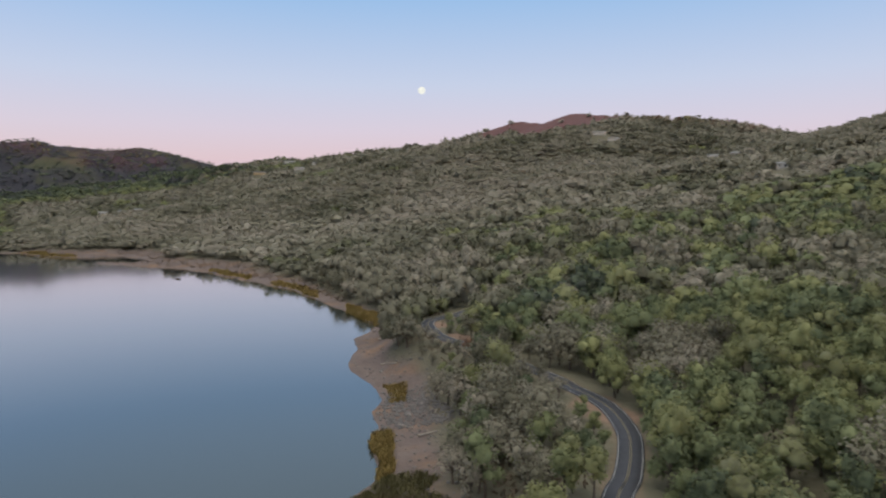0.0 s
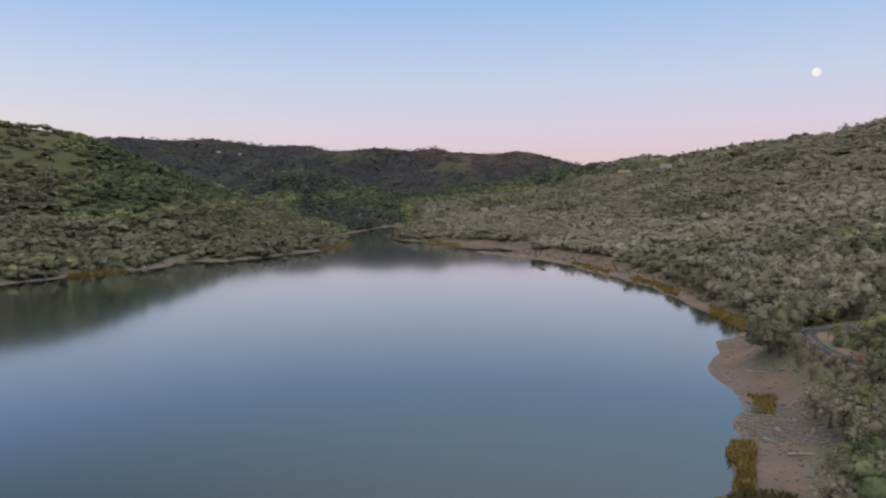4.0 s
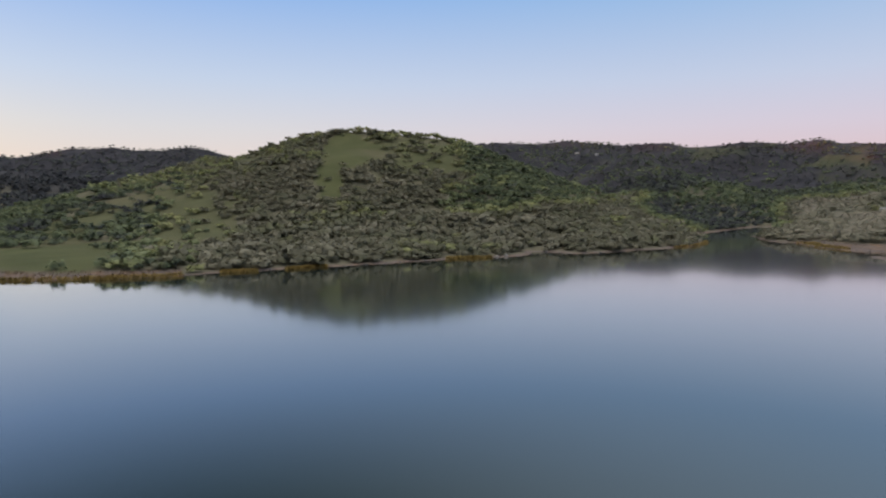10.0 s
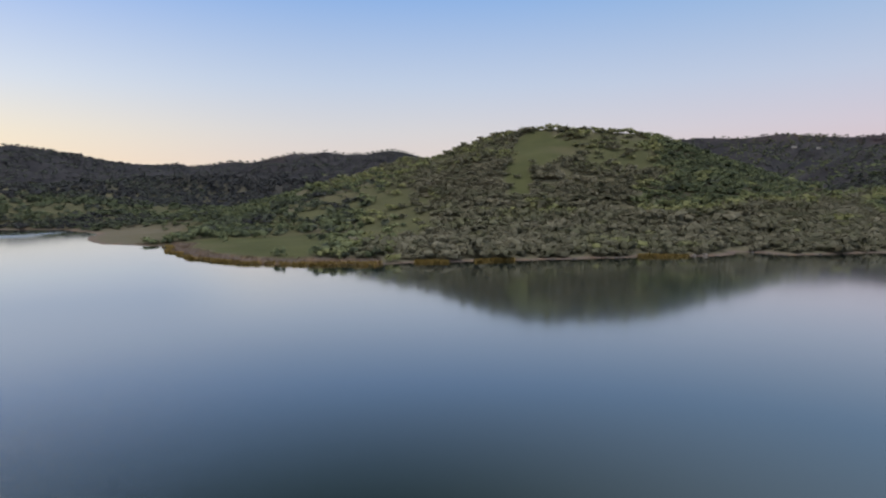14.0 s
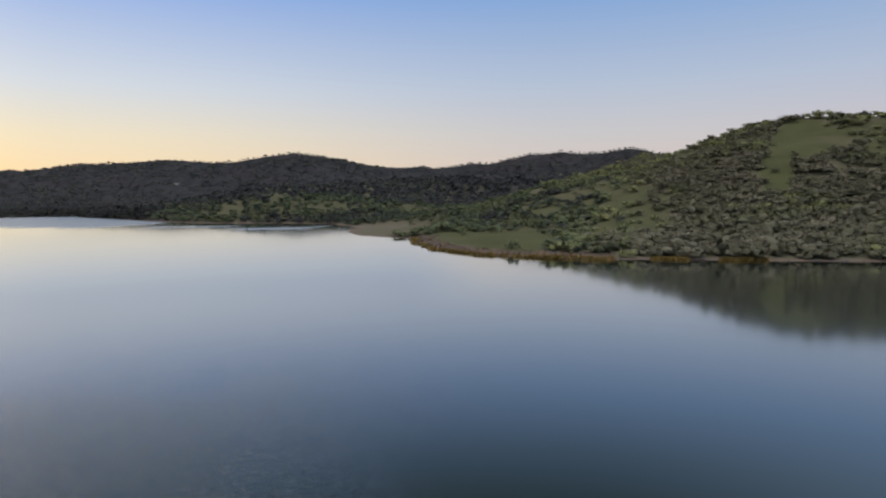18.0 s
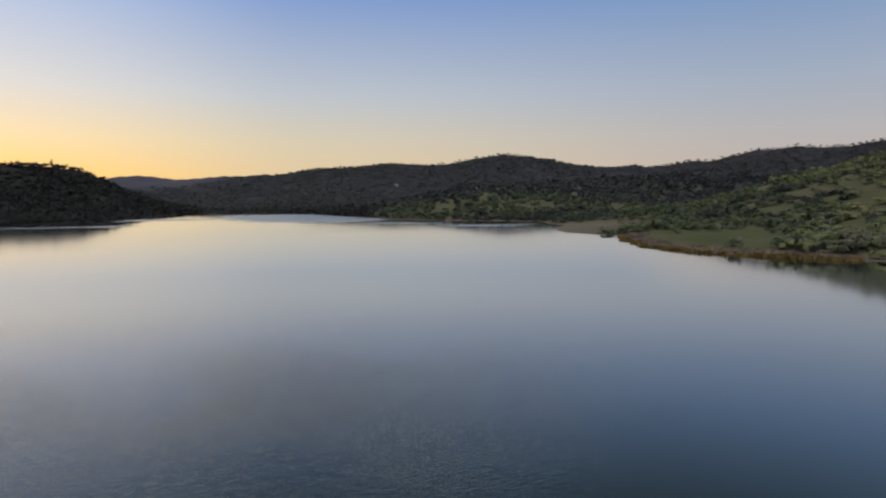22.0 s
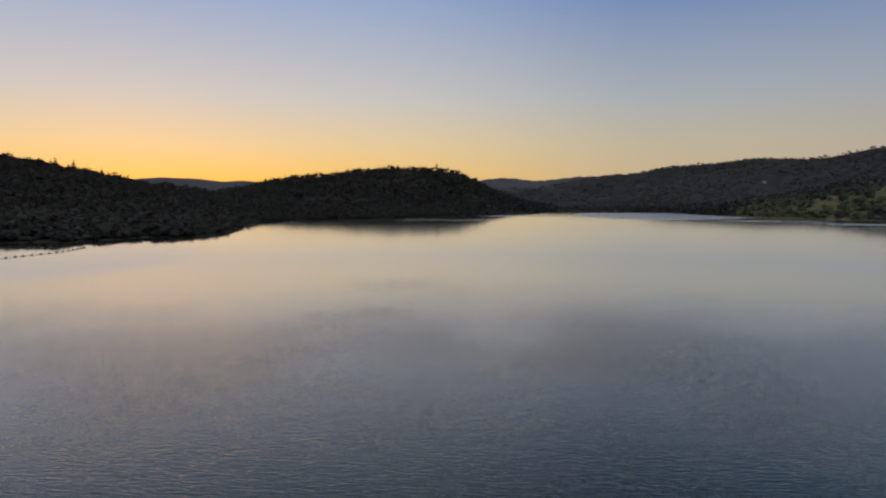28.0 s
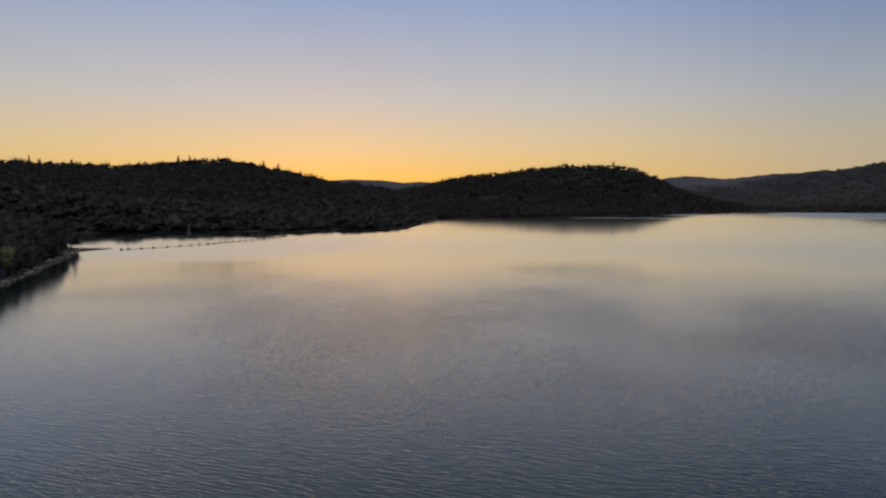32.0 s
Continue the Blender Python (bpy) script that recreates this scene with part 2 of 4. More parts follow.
# crests: bearing, height above the water, range; and how far the slope runs out
RIDGES = {
    "north_range": (1250, [(-66, 294, 3000), (-60.3, 314, 2996), (-58.8, 321, 3049), (-56.6, 321, 3063), (-54.4, 321, 3077), (-52, 328, 3091),
                           (-49.7, 319, 3105), (-46.8, 307, 3121), (-43.8, 314, 3138), (-42.4, 296, 3146), (-39.8, 298, 3160), (-37.8, 308, 3171),
                           (-34.8, 301, 3188), (-32.7, 315, 3199), (-31.2, 290, 3207), (-27.7, 285, 3227), (-25.5, 304, 3239), (-23.3, 278, 3252),
                           (-21.8, 255, 3260), (-19, 220, 3277), (-15.3, 168, 3299)]),
    "north_spur": (650, [(-47.1, 219.3, 2428), (-43, 128.7, 2069), (-41.5, 94.7, 1844), (-40.4, 49.6, 1664)]),
    "east_ridge": (1350, [(-19.5, 169.4, 2400), (-17.5, 184.7, 2300), (-14.2, 200.4, 2200), (-11.7, 185.3, 2150), (-6.8, 208.8, 2000), (-2.3, 214.7, 1900),
                          (3.9, 213.9, 1800), (5.7, 263.5, 1750), (6.7, 273.1, 1750), (9.4, 258.3, 1700), (11.5, 271.7, 1600), (13.7, 263.7, 1580),
                          (17.9, 244.4, 1520), (24, 222.1, 1480), (26.1, 200.3, 1470), (28.2, 185.9, 1450), (31.4, 168, 1350), (33, 180, 1300),
                          (35.5, 179.2, 1200), (45.5, 177.6, 1100)]),
    "oak_hill": (640, [(-82.9, 110, 1326), (-81.4, 124, 1299), (-79.9, 131, 1272), (-78.4, 141, 1246), (-76.6, 160, 1228), (-75.6, 167, 1218),
                        (-73.8, 173, 1201), (-72.3, 176, 1186), (-70.8, 177, 1184), (-68.3, 175, 1181), (-65.7, 172, 1178), (-63.2, 167, 1176),
                        (-61.5, 162, 1187), (-60.8, 154, 1180), (-59.9, 144, 1171), (-57.4, 111, 1147), (-54.7, 91, 1111), (-50.7, 67, 1057),
                        (-46.8, 45, 992), (-43, 20, 927)]),
    "oak_spur": (470, [(-83.9, 113.5, 1296), (-88.1, 76.1, 1203), (-92.2, 44.1, 1110), (-97.3, 19.6, 1016), (-101.4, 3.6, 970)]),
    "south_range": (1300, [(-81, 230, 3500), (-80.5, 249, 3493), (-82.2, 286, 3493), (-83.7, 312, 3493), (-85, 322, 3493), (-87.1, 300, 3493),
                           (-89.4, 298, 3493), (-90.6, 311, 3493), (-92.1, 299, 3493), (-93.6, 296, 3493), (-94.7, 278, 3493), (-97.2, 244, 3493),
                           (-98.3, 250, 3494), (-99.8, 235, 3494), (-102.1, 216, 3494), (-103, 231, 3494), (-103.8, 215, 3494), (-104.6, 190, 3494)]),
    "south_peak": (1300, [(-104.6, 188, 3244), (-107.3, 212, 3249), (-109.7, 236, 3254), (-112, 265, 3260), (-114.4, 281, 3265), (-116.6, 265, 3270),
                          (-118.8, 241, 3275), (-120.1, 228, 3278), (-121.3, 227, 3281), (-122.9, 232, 3285), (-124.9, 234, 3290), (-126.8, 221, 3295),
                          (-131.3, 210, 3444), (-134.3, 183, 3560), (-135.9, 187, 3622), (-137, 179, 3667), (-138.8, 180, 3738), (-141.1, 168, 3837),
                          (-142.3, 163, 3890), (-143.3, 169, 3935), (-144.1, 178, 3971), (-145.3, 188, 4024), (-146.8, 182, 4096)]),
    "foothills": (800, [(-81.8, 124.9, 2294), (-87.3, 132.2, 2244), (-98.1, 132.3, 2143), (-103.6, 120.7, 2093), (-107.5, 94.7, 1943),
                         (-111.6, 80.4, 1743), (-117.5, 79.2, 1642), (-120.4, 66.1, 1692), (-125.1, 39, 1842)]),
    "wooded_hill": (560, [(-168.1, 73, 1943), (-166.1, 90, 1943), (-164.1, 104, 1943), (-161.5, 111, 1942), (-160, 118, 1942), (-158, 130, 1942),
                           (-155.9, 137, 1941), (-153.9, 139, 1941), (-151.9, 142, 1941), (-149.8, 149, 1940), (-148.2, 133, 1940), (-146.9, 113, 1940),
                           (-145.9, 94, 1940), (-144.5, 67, 1940), (-142.7, 37, 1939)]),
    "west_hill": (820, [(-216, 110, 1400), (-201.7, 94, 1400), (-199.6, 95, 1400), (-198.1, 93, 1400), (-196.2, 93, 1399), (-195.9, 89, 1399),
                         (-193.8, 87, 1399), (-192.3, 94, 1399), (-190.4, 101, 1398), (-188.4, 105, 1398), (-186, 110, 1397), (-184.3, 106, 1397),
                         (-183, 96, 1396), (-181.7, 88, 1396), (-180.3, 77, 1396), (-178.9, 64, 1396), (-176.6, 34, 1395), (-173.3, 20, 1394),
                         (-170.3, 13, 1394), (-168.3, 9, 1393)]),
    "far_west": (900, [(-180.4, 165, 4496), (-177.7, 182, 4495), (-176.3, 191, 4495), (-174.8, 200, 4495), (-173.4, 197, 4495), (-171.9, 194, 4494),
                        (-170, 175, 4494), (-168.5, 184, 4494), (-167.2, 176, 4493), (-164.9, 149, 4493)]),
    "near_point": (190, [(-201.4, 4.2, 357), (-204, 15.9, 339), (-209.2, 34.2, 321), (138.5, 40.9, 268)]),
    "behind": (600, [(145, 85, 600), (120, 113, 560), (80, 129.2, 620), (50, 174.5, 900), (40, 205.2, 1150)]),
}
CRESTS = {}
for key, (reach, rows) in RIDGES.items():
    CRESTS[key] = (reach, polar([(a, d) for a, _, d in rows]),
                   np.array([top for _, top, _ in rows]))

ROAD = polar([(77.1, 77.6), (47.2, 85), (26.8, 92.8), (18.6, 101.6), (15.9, 109.7), (16.7, 118), (17, 131.7), (16.6, 145.1), (14.7, 161.9),
              (11.5, 175.7), (9.6, 185.9), (2.4, 221.2), (0.3, 232), (-1, 247.6), (-1.2, 267.3), (1.6, 284.5), (3.6, 315), (2.1, 353.6),
              (-2, 391.4), (-4.8, 425.4), (-8.2, 480.8), (-12.3, 559.1), (-15.3, 631.7)])


def curve_through(line, pace):
    """A smooth curve (Catmull-Rom) through the points, at an even pace."""
    out = []
    for i in range(len(line) - 1):
        p0, p1, p2, p3 = line[max(i - 1, 0)], line[i], line[i + 1], line[min(i + 2, len(line) - 1)]
        count = max(2, int(np.hypot(*(p2 - p1)) / pace))
        for t in np.arange(count) / count:
            out.append(0.5 * (2 * p1 + (p2 - p0) * t + (2 * p0 - 5 * p1 + 4 * p2 - p3) * t * t + (3 * p1 - p0 - 3 * p2 + p3) * t ** 3))
    return np.array(out + [line[-1]])


ROAD_LINE = curve_through(ROAD, 3.0)
ROAD_Z = 12.0


def ridge_height(x, y, reach, line, tops):
    """The highest of the slopes that fall from each stretch of a crest, and how far down the slope the place lies (0..1)."""
    best, down = np.zeros(x.shape), np.ones(x.shape)
    for i in range(len(line) - 1):
        a, d = line[i], line[i + 1] - line[i]
        t = np.clip(((x - a[0]) * d[0] + (y - a[1]) * d[1]) / (d @ d), 0, 1)
        u = np.clip(np.hypot(x - a[0] - t * d[0], y - a[1] - t * d[1]) / reach, 0, 1)
        h = np.maximum(tops[i] + (tops[i + 1] - tops[i]) * t, 0) * (1 - u) ** 1.7
        down = np.where(h > best, u, down)
        best = np.maximum(best, h)
    return best, down


def flats_mask(x, y):
    """The mud flats at the head of the inlet behind the spit."""
    az, d = bearing(x, y)
    return step(1.0, 0.75, np.hypot((az + 107.1) / 6.7, (d - 940) / 210))


def bare_height(x, y, s):
    total, weight, slope = 0, 1e-9, 0
    for reach, line, tops in CRESTS.values():
        h, u = ridge_height(x, y, reach, line, tops)
        p = h ** 5
        total, weight, slope = total + p, weight + p, slope + p * u
    hill = total ** 0.2
    gullies = (fbm(x, y, 420, 4, 11) - 0.5) * 0.5 + (fbm(x, y, 110, 3, 23) - 0.5) * 0.28
    hill = hill * (1 + gullies * (1 + 1.2 * step(1700, 2300, np.hypot(x, y))) * step(0.0, 0.35, slope / weight) * step(200, 500, np.hypot(x, y)))
    flat = 4 + 6 * fbm(x, y, 300, 3, 31)
    rise = np.clip(s, 0, None)
    land = np.maximum(hill, flat) * (1 - np.exp(-np.maximum(rise - 14, 0) / 110)) + np.minimum(rise * 0.1, 3.0)
    land = land + (np.minimum(land, 1.2 + 0.008 * rise) - land) * flats_mask(x, y)
    return np.where(s > 0, land, np.maximum(s * 0.12, -12))


def height(x, y, s=None):
    s = inland(x, y) if s is None else s
    h = bare_height(x, y, s)
    q = np.full(x.shape, 1e9)
    near = np.hypot(x, y) < 900
    if near.any():
        q[near], _ = line_distance(x[near], y[near], ROAD_LINE[::3])
    k = 1 - step(5, 26, q)
    return h + (ROAD_Z - h) * k * (s > 0)


rings = np.r_[np.linspace(18, 320, 122), np.geomspace(323, 4950, 215)]
bearings = np.radians(np.r_[np.arange(-216, 44, 0.42), np.arange(44, 144, 2.0)])
A, D = np.meshgrid(bearings, rings, indexing="ij")
GX, GY = D * np.sin(A), D * np.cos(A)
GS = inland(GX, GY)
GZ = height(GX, GY, GS)
NA, ND = GX.shape


def beach_width(x, y):
    """How far the bare drawn-down shore reaches inland."""
    az, d = bearing(x, y)
    right = (az > -34) & (az < 60)
    wide = np.where(az < -128, 2, 6) + np.where(az < -128, 4, 7) * fbm(x, y, 70, 2, 77)
    wide = wide + np.where((az < -193.5) & (az > -200) & (d < 440), 7, 0)
    return wide + np.where(right, 6 * step(40, 160, d) + 5 * step(295, 215, d) * step(40, 120, d) + 20 * step(390, 640, d) * step(990, 780, d), 0) + np.where((az < -86) & (az > -103.5), 17, 0)


def meadow_mask(x, y):
    """Open grass: hill top, spit, fields and the patches on the far spurs."""
    az, d = np.degrees(np.arctan2(x, y)), np.hypot(x, y)
    az = np.where(az > 144, az - 360, az)
    n = fbm(x, y, 60, 3, 41) - 0.5
    top = step(1, 0.72, np.hypot((az + 71.6 + n * 3) / 3.6, (d - 1070 + 120 * n) / 120))
    top = np.maximum(top, 0.85 * step(1, 0.6, np.hypot((az + 66.5 + n * 5) / 6.5, (d - 1060 + 160 * n) / 150)))
    strip = step(1, 0.7, np.hypot((az + 73.6 + n * 2) / 1.7, (d - 900 + 90 * n) / 120))
    strip = np.maximum(strip, 0.75 * step(1, 0.7, np.hypot((az + 77.5 + n * 3) / 1.6, (d - 640 + 60 * n) / 55)))
    spit = step(1, 0.75, np.hypot((az + 96.5 + n * 6) / 7.6, (d - 620 + 160 * n) / 175))
    bank = step(1, 0.7, np.hypot((az + 114.5 + n * 6) / 9.5, (d - 1400 + 140 * n) / 130))
    field = step(1, 0.8, np.hypot((az + 11.2 + n) / 2.2, (d - 1500 + 60 * n) / 150))
    spurs = fbm(x, y, 420, 4, 11)
    far = 0.6 * step(0.49, 0.52, spurs) * step(0.58, 0.55, spurs) * step(0.38, 0.48, fbm(x, y, 260, 2, 57)) * step(1650, 2000, d)
    glades = 0.78 * step(0.5, 0.57, fbm(x * 0.8 + y * 0.5, y * 1.3, 90, 3, 59)) * step(-74.7, -82, az) * step(-110.5, -102.3, az) * (d < 1800)
    return np.clip(glades + top + strip + spit + 0.55 * bank + field + far * ((az > -82) | ((d < 2200) & (az > -125))), 0, 1)


def hazed_scrub_mask(x, y):
    """Chaparral of the mountains and western hills, painted with haze blue and backlit darkness."""
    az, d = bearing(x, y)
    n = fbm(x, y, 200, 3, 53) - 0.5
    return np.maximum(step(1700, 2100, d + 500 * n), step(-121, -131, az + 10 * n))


def earth_mask(x, y):
    """Cut banks of bare earth beside the road."""
    n = fbm(x, y, 6, 3, 63) - 0.5
    out = np.zeros(x.shape)
    for az, d, r in ((15.1, 154, 8), (13.6, 164, 7), (1.3, 236, 9), (2.7, 228, 7), (3.1, 214, 6), (-0.5, 259, 7)):
        p = spot(az, d)
        out = np.maximum(out, step(1, 0.6, np.hypot(x - p.x, y - p.y) / r + n))
    q = np.full(x.shape, 1e9)
    near = np.hypot(x, y) < 900
    q[near], _ = line_distance(x[near], y[near], ROAD_LINE[::3])
    return np.maximum(out, step(4.2, 3.0, q + n * 2.5) * 0.4)


def summit_mask(x, y):
    """The bare earth of the summit, made redder in colour for the last sunlight."""
    az, d = bearing(x, y)
    n = fbm(x, y, 40, 3, 65) - 0.5
    return step(1, 0.85, np.hypot((az - 9.6 + n * 2) / 6.8, (d - 1640 + 60 * n) / 270))


# ---- materials of the ground, water and plants ----
m_ground, n = material("ground_soil_and_grass", 0.95, 0.1)


def attr(n, name):
    node = n.add("ShaderNodeAttribute")
    node.attribute_name = name
    return node.outputs["Fac"]


beach, meadow = attr(n, "beach"), attr(n, "meadow")
litter = n.mix(n.noise(n.pos, 0.05, 6), (0.13, 0.125, 0.085, 1), (0.2, 0.18, 0.13, 1))
grass = n.mix(n.noise(n.pos, 0.02, 7), (0.05, 0.06, 0.028, 1), (0.145, 0.148, 0.068, 1))
grass = n.mix(n.ramp(n.noise(n.pos, 0.009, 5), [(0.48, (0, 0, 0, 1)), (0.68, (0.7, 0.7, 0.7, 1))]), grass, (0.14, 0.125, 0.075, 1))
mud = n.mix(n.noise(n.pos, 0.06, 8, 0.65), (0.105, 0.082, 0.074, 1), (0.27, 0.212, 0.188, 1))
rust = n.mix(n.noise(n.pos, 0.3, 5), (0.18, 0.115, 0.08, 1), (0.32, 0.215, 0.15, 1))
mud = n.mix(n.ramp(n.noise(n.scaled(n.pos, 1, 1.6, 1), 0.045, 5, 0.6), [(0.5, (0, 0, 0, 1)), (0.66, (1, 1, 1, 1))]), mud, rust)
earth = n.mix(n.noise(n.pos, 0.3, 6), (0.2, 0.13, 0.09, 1), (0.34, 0.24, 0.18, 1))
# bluish scrub: distance haze mixed into the base colour of the mountains
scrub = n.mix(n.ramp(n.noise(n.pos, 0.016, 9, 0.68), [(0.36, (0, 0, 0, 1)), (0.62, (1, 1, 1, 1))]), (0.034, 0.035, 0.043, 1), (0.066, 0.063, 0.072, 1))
# blue grey of the farthest ridges: distance haze put into the ground colour
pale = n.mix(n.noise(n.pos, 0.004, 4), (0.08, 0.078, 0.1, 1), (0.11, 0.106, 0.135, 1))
# ground under the western conifers, darkened in colour as hills against the sunset
backlit_ground = n.mix(n.noise(n.pos, 0.05, 5), (0.032, 0.031, 0.029, 1), (0.048, 0.046, 0.042, 1))
litter = n.mix(attr(n, "pale"), n.mix(attr(n, "conifers"), n.mix(attr(n, "scrub"), litter, scrub), backlit_ground), pale)
soil = n.mix(attr(n, "earth"), n.mix(beach, n.mix(meadow, litter, grass), mud), earth)
# the summit's soil colour holds part of the red evening glow
colour(n, n.mix(attr(n, "summit"), soil, n.mix(n.noise(n.pos, 0.08, 5), (0.12, 0.062, 0.06, 1), (0.2, 0.108, 0.104, 1))))
bump(n, n.noise(n.pos, 0.4, 8), 0.6, 1.0)

m_water, n = material("lake_water", 0.05, 0.5)
n.bsdf.inputs["IOR"].default_value = 1.38
n.bsdf.inputs["Coat Weight"].default_value = 1.0
n.bsdf.inputs["Coat IOR"].default_value = 1.38
colour(n, n.mix(n.noise(n.scaled(n.pos, 1, 2.2, 1), 0.004, 3), (0.009, 0.017, 0.017, 1), (0.013, 0.021, 0.02, 1)))
turned = n.add("ShaderNodeMapping")
turned.inputs["Rotation"].default_value = (0, 0, radians(-146))
n.link(n.pos, turned.inputs["Vector"])
# fine crests of the evening breeze, a shorter chop across them, and a slow swell
crests = n.noise(n.scaled(turned.outputs[0], 0.42, 3.0, 1), 1.0, 3, 0.55)
chop = n.math("MULTIPLY", n.noise(n.scaled(turned.outputs[0], 0.9, 3.4, 1), 1.3, 2), 0.3)
swell = n.math("MULTIPLY", n.noise(n.scaled(n.pos, 0.6, 1, 1), 0.07, 2), 0.3)
bump(n, n.math("MULTIPLY", n.math("ADD", n.math("ADD", crests, chop), swell), attr(n, "ripple")), 0.5, 0.13)
n.link(n.bsdf.inputs["Normal"].links[0].from_socket, n.bsdf.inputs["Coat Normal"])
rough = n.math("ADD", 0.03, n.math("MULTIPLY", attr(n, "breeze"), 0.6))
n.link(rough, n.bsdf.inputs["Roughness"])
n.link(rough, n.bsdf.inputs["Coat Roughness"])

# ---- ground and water ----
idx = np.arange(NA * ND).reshape(NA, ND)
quads = np.stack([idx[:-1, :-1], idx[1:, :-1], idx[1:, 1:], idx[:-1, 1:]], -1).reshape(-1, 4)
seam = np.stack([idx[-1, :-1], idx[0, :-1], idx[0, 1:], idx[-1, 1:]], -1)
AZ_, _ = bearing(GX, GY)
# west of -128 the beach tone is cut back to darken the banks
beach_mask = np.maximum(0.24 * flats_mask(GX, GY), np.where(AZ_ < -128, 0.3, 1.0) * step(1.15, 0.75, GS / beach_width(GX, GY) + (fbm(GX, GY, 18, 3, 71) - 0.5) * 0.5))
# pale and conifers tone the ground by range and bearing, for haze and backlight
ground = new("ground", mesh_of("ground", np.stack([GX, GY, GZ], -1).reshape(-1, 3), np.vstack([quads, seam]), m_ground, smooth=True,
                               beach=beach_mask.ravel(), earth=earth_mask(GX, GY).ravel(), scrub=hazed_scrub_mask(GX, GY).ravel(), pale=np.maximum(step(4100, 4200, D), step(3400, 3700, D) * step(-136, -141, AZ_)).ravel(), summit=summit_mask(GX, GY).ravel(), conifers=(step(-123, -130, AZ_ + 8 * (fbm(GX, GY, 150, 2, 55) - 0.5)) * step(2700, 2300, D)).ravel(), meadow=meadow_mask(GX, GY).ravel()))
tagged(ground, "rolling hills of grass and leaf litter with a muddy shore", "ground", kind="structure")


def breeze_mask(x, y):
    """Cat's paws: patches where a breath of wind roughens the calm water."""
    az, d = bearing(x, y)
    n1 = fbm(x * 0.6 + y * 0.5, y * 1.2, 260, 4, 103)
    out = 0.075 + 0.03 * step(0.45, 0.62, n1) * step(100, 350, d) * step(1100, 800, d)
    n = (fbm(x, y, 120, 3, 107) - 0.5)
    bands = ((-131.6, 8.7, 1602, 464), (-116.8, 3.8, 1034, 52), (-112.5, 1.2, 1112, 23), (-123, 4.1, 1141, 18), (-144.5, 6.1, 1446, 42), (-150.4, 5.1, 1098, 19))
    for a0, da, d0, dd in bands:
        out = np.maximum(out, 0.42 * step(1, 0.85, np.hypot((az - a0) / da, (d - d0) / dd) + n * 0.25))
    return out


def ripple_mask(x, y):
    """Height of the ripples: the breeze blows in the western half; faded with range from the camera."""
    az, d = bearing(x, y)
    patches = 0.75 + 0.5 * step(0.35, 0.65, fbm(x, y, 45, 3, 109))
    return (0.01 + 0.99 * step(300, 40, d)) * (0.08 + 0.92 * step(-78, -140, az)) * patches


def lean_to_camera(x, y):
    """Normals leaned towards the camera's place to shorten the hills' reflections in its view."""
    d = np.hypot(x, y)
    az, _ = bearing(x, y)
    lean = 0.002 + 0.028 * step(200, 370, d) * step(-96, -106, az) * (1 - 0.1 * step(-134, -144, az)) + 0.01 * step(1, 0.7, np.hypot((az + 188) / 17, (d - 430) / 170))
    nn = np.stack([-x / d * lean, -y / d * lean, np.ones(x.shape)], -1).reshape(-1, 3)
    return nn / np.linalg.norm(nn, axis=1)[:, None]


wr = np.r_[0.02, np.geomspace(30, 3200, 110)]
wa = np.radians(np.arange(-216, 144, 1.5))
WA, WR = np.meshgrid(wa, wr, indexing="ij")
WX, WY = WR * np.sin(WA), WR * np.cos(WA)
i = np.arange(WX.size).reshape(WX.shape)
i = np.vstack([i, i[:1]])
wq = np.stack([i[:-1, :-1], i[1:, :-1], i[1:, 1:], i[:-1, 1:]], -1).reshape(-1, 4)
# the surface normals are tilted to suit reflections as seen from the camera
water = new("water", mesh_of("water", np.stack([WX, WY, WX * 0], -1).reshape(-1, 3), wq, m_water, smooth=True, normals=lean_to_camera(WX, WY), breeze=breeze_mask(WX, WY).ravel(), ripple=ripple_mask(WX, WY).ravel()))
tagged(water, "calm blue grey reservoir reflecting the dusk sky", "lake", kind="structure")

# ---- sites of the houses on the ridges: bearing, height angle, width, depth, wall height, turn, tan walls ----
HOUSES = [(13.7, 5.83, 26, 8, 2.7, 5, 0), (15.2, 5.27, 22, 8, 2.6, -5, 0), (22.8, 3.34, 12, 10, 6, 20, 0), (24.7, 3.66, 11, 9, 4, -15, 0),
          (30.3, 3.71, 22, 8, 3, 8, 1), (28.2, 2.67, 10, 8, 3.5, 10, 0), (-25.8, -0.85, 14, 9, 4, 10, 0), (-27.1, -1.0, 9, 8, 4, -10, 0),
          (-28.2, -1.1, 15, 9, 4, 5, 0), (-13.7, 3.33, 26, 10, 4, 5, 0), (-12.9, 2.76, 26, 10, 4, -10, 0), (-16.1, 2.31, 30, 9, 3.5, 5, 1),
          (-11.3, 3.22, 10, 8, 4, 0, 0), (-51.2, 3.76, 18, 10, 5, 0, 0), (-49.7, 3.62, 12, 9, 4, 20, 0), (-124.0, 1.09, 16, 10, 5, 0, 0)]


def ground_on_ray(az, el):
    """Where the line of sight at that bearing and height angle meets the hills."""
    i = int(np.argmin(np.abs(np.degrees(bearings) - az)))
    ang = np.degrees(np.arctan2(GZ[i] - EYE, rings))
    j = int(np.argmax((ang > el - 0.25) & (GS[i] > 20)))
    return GX[i, j], GY[i, j], GZ[i, j]


SITES = [ground_on_ray(row[0], row[1]) for row in HOUSES]


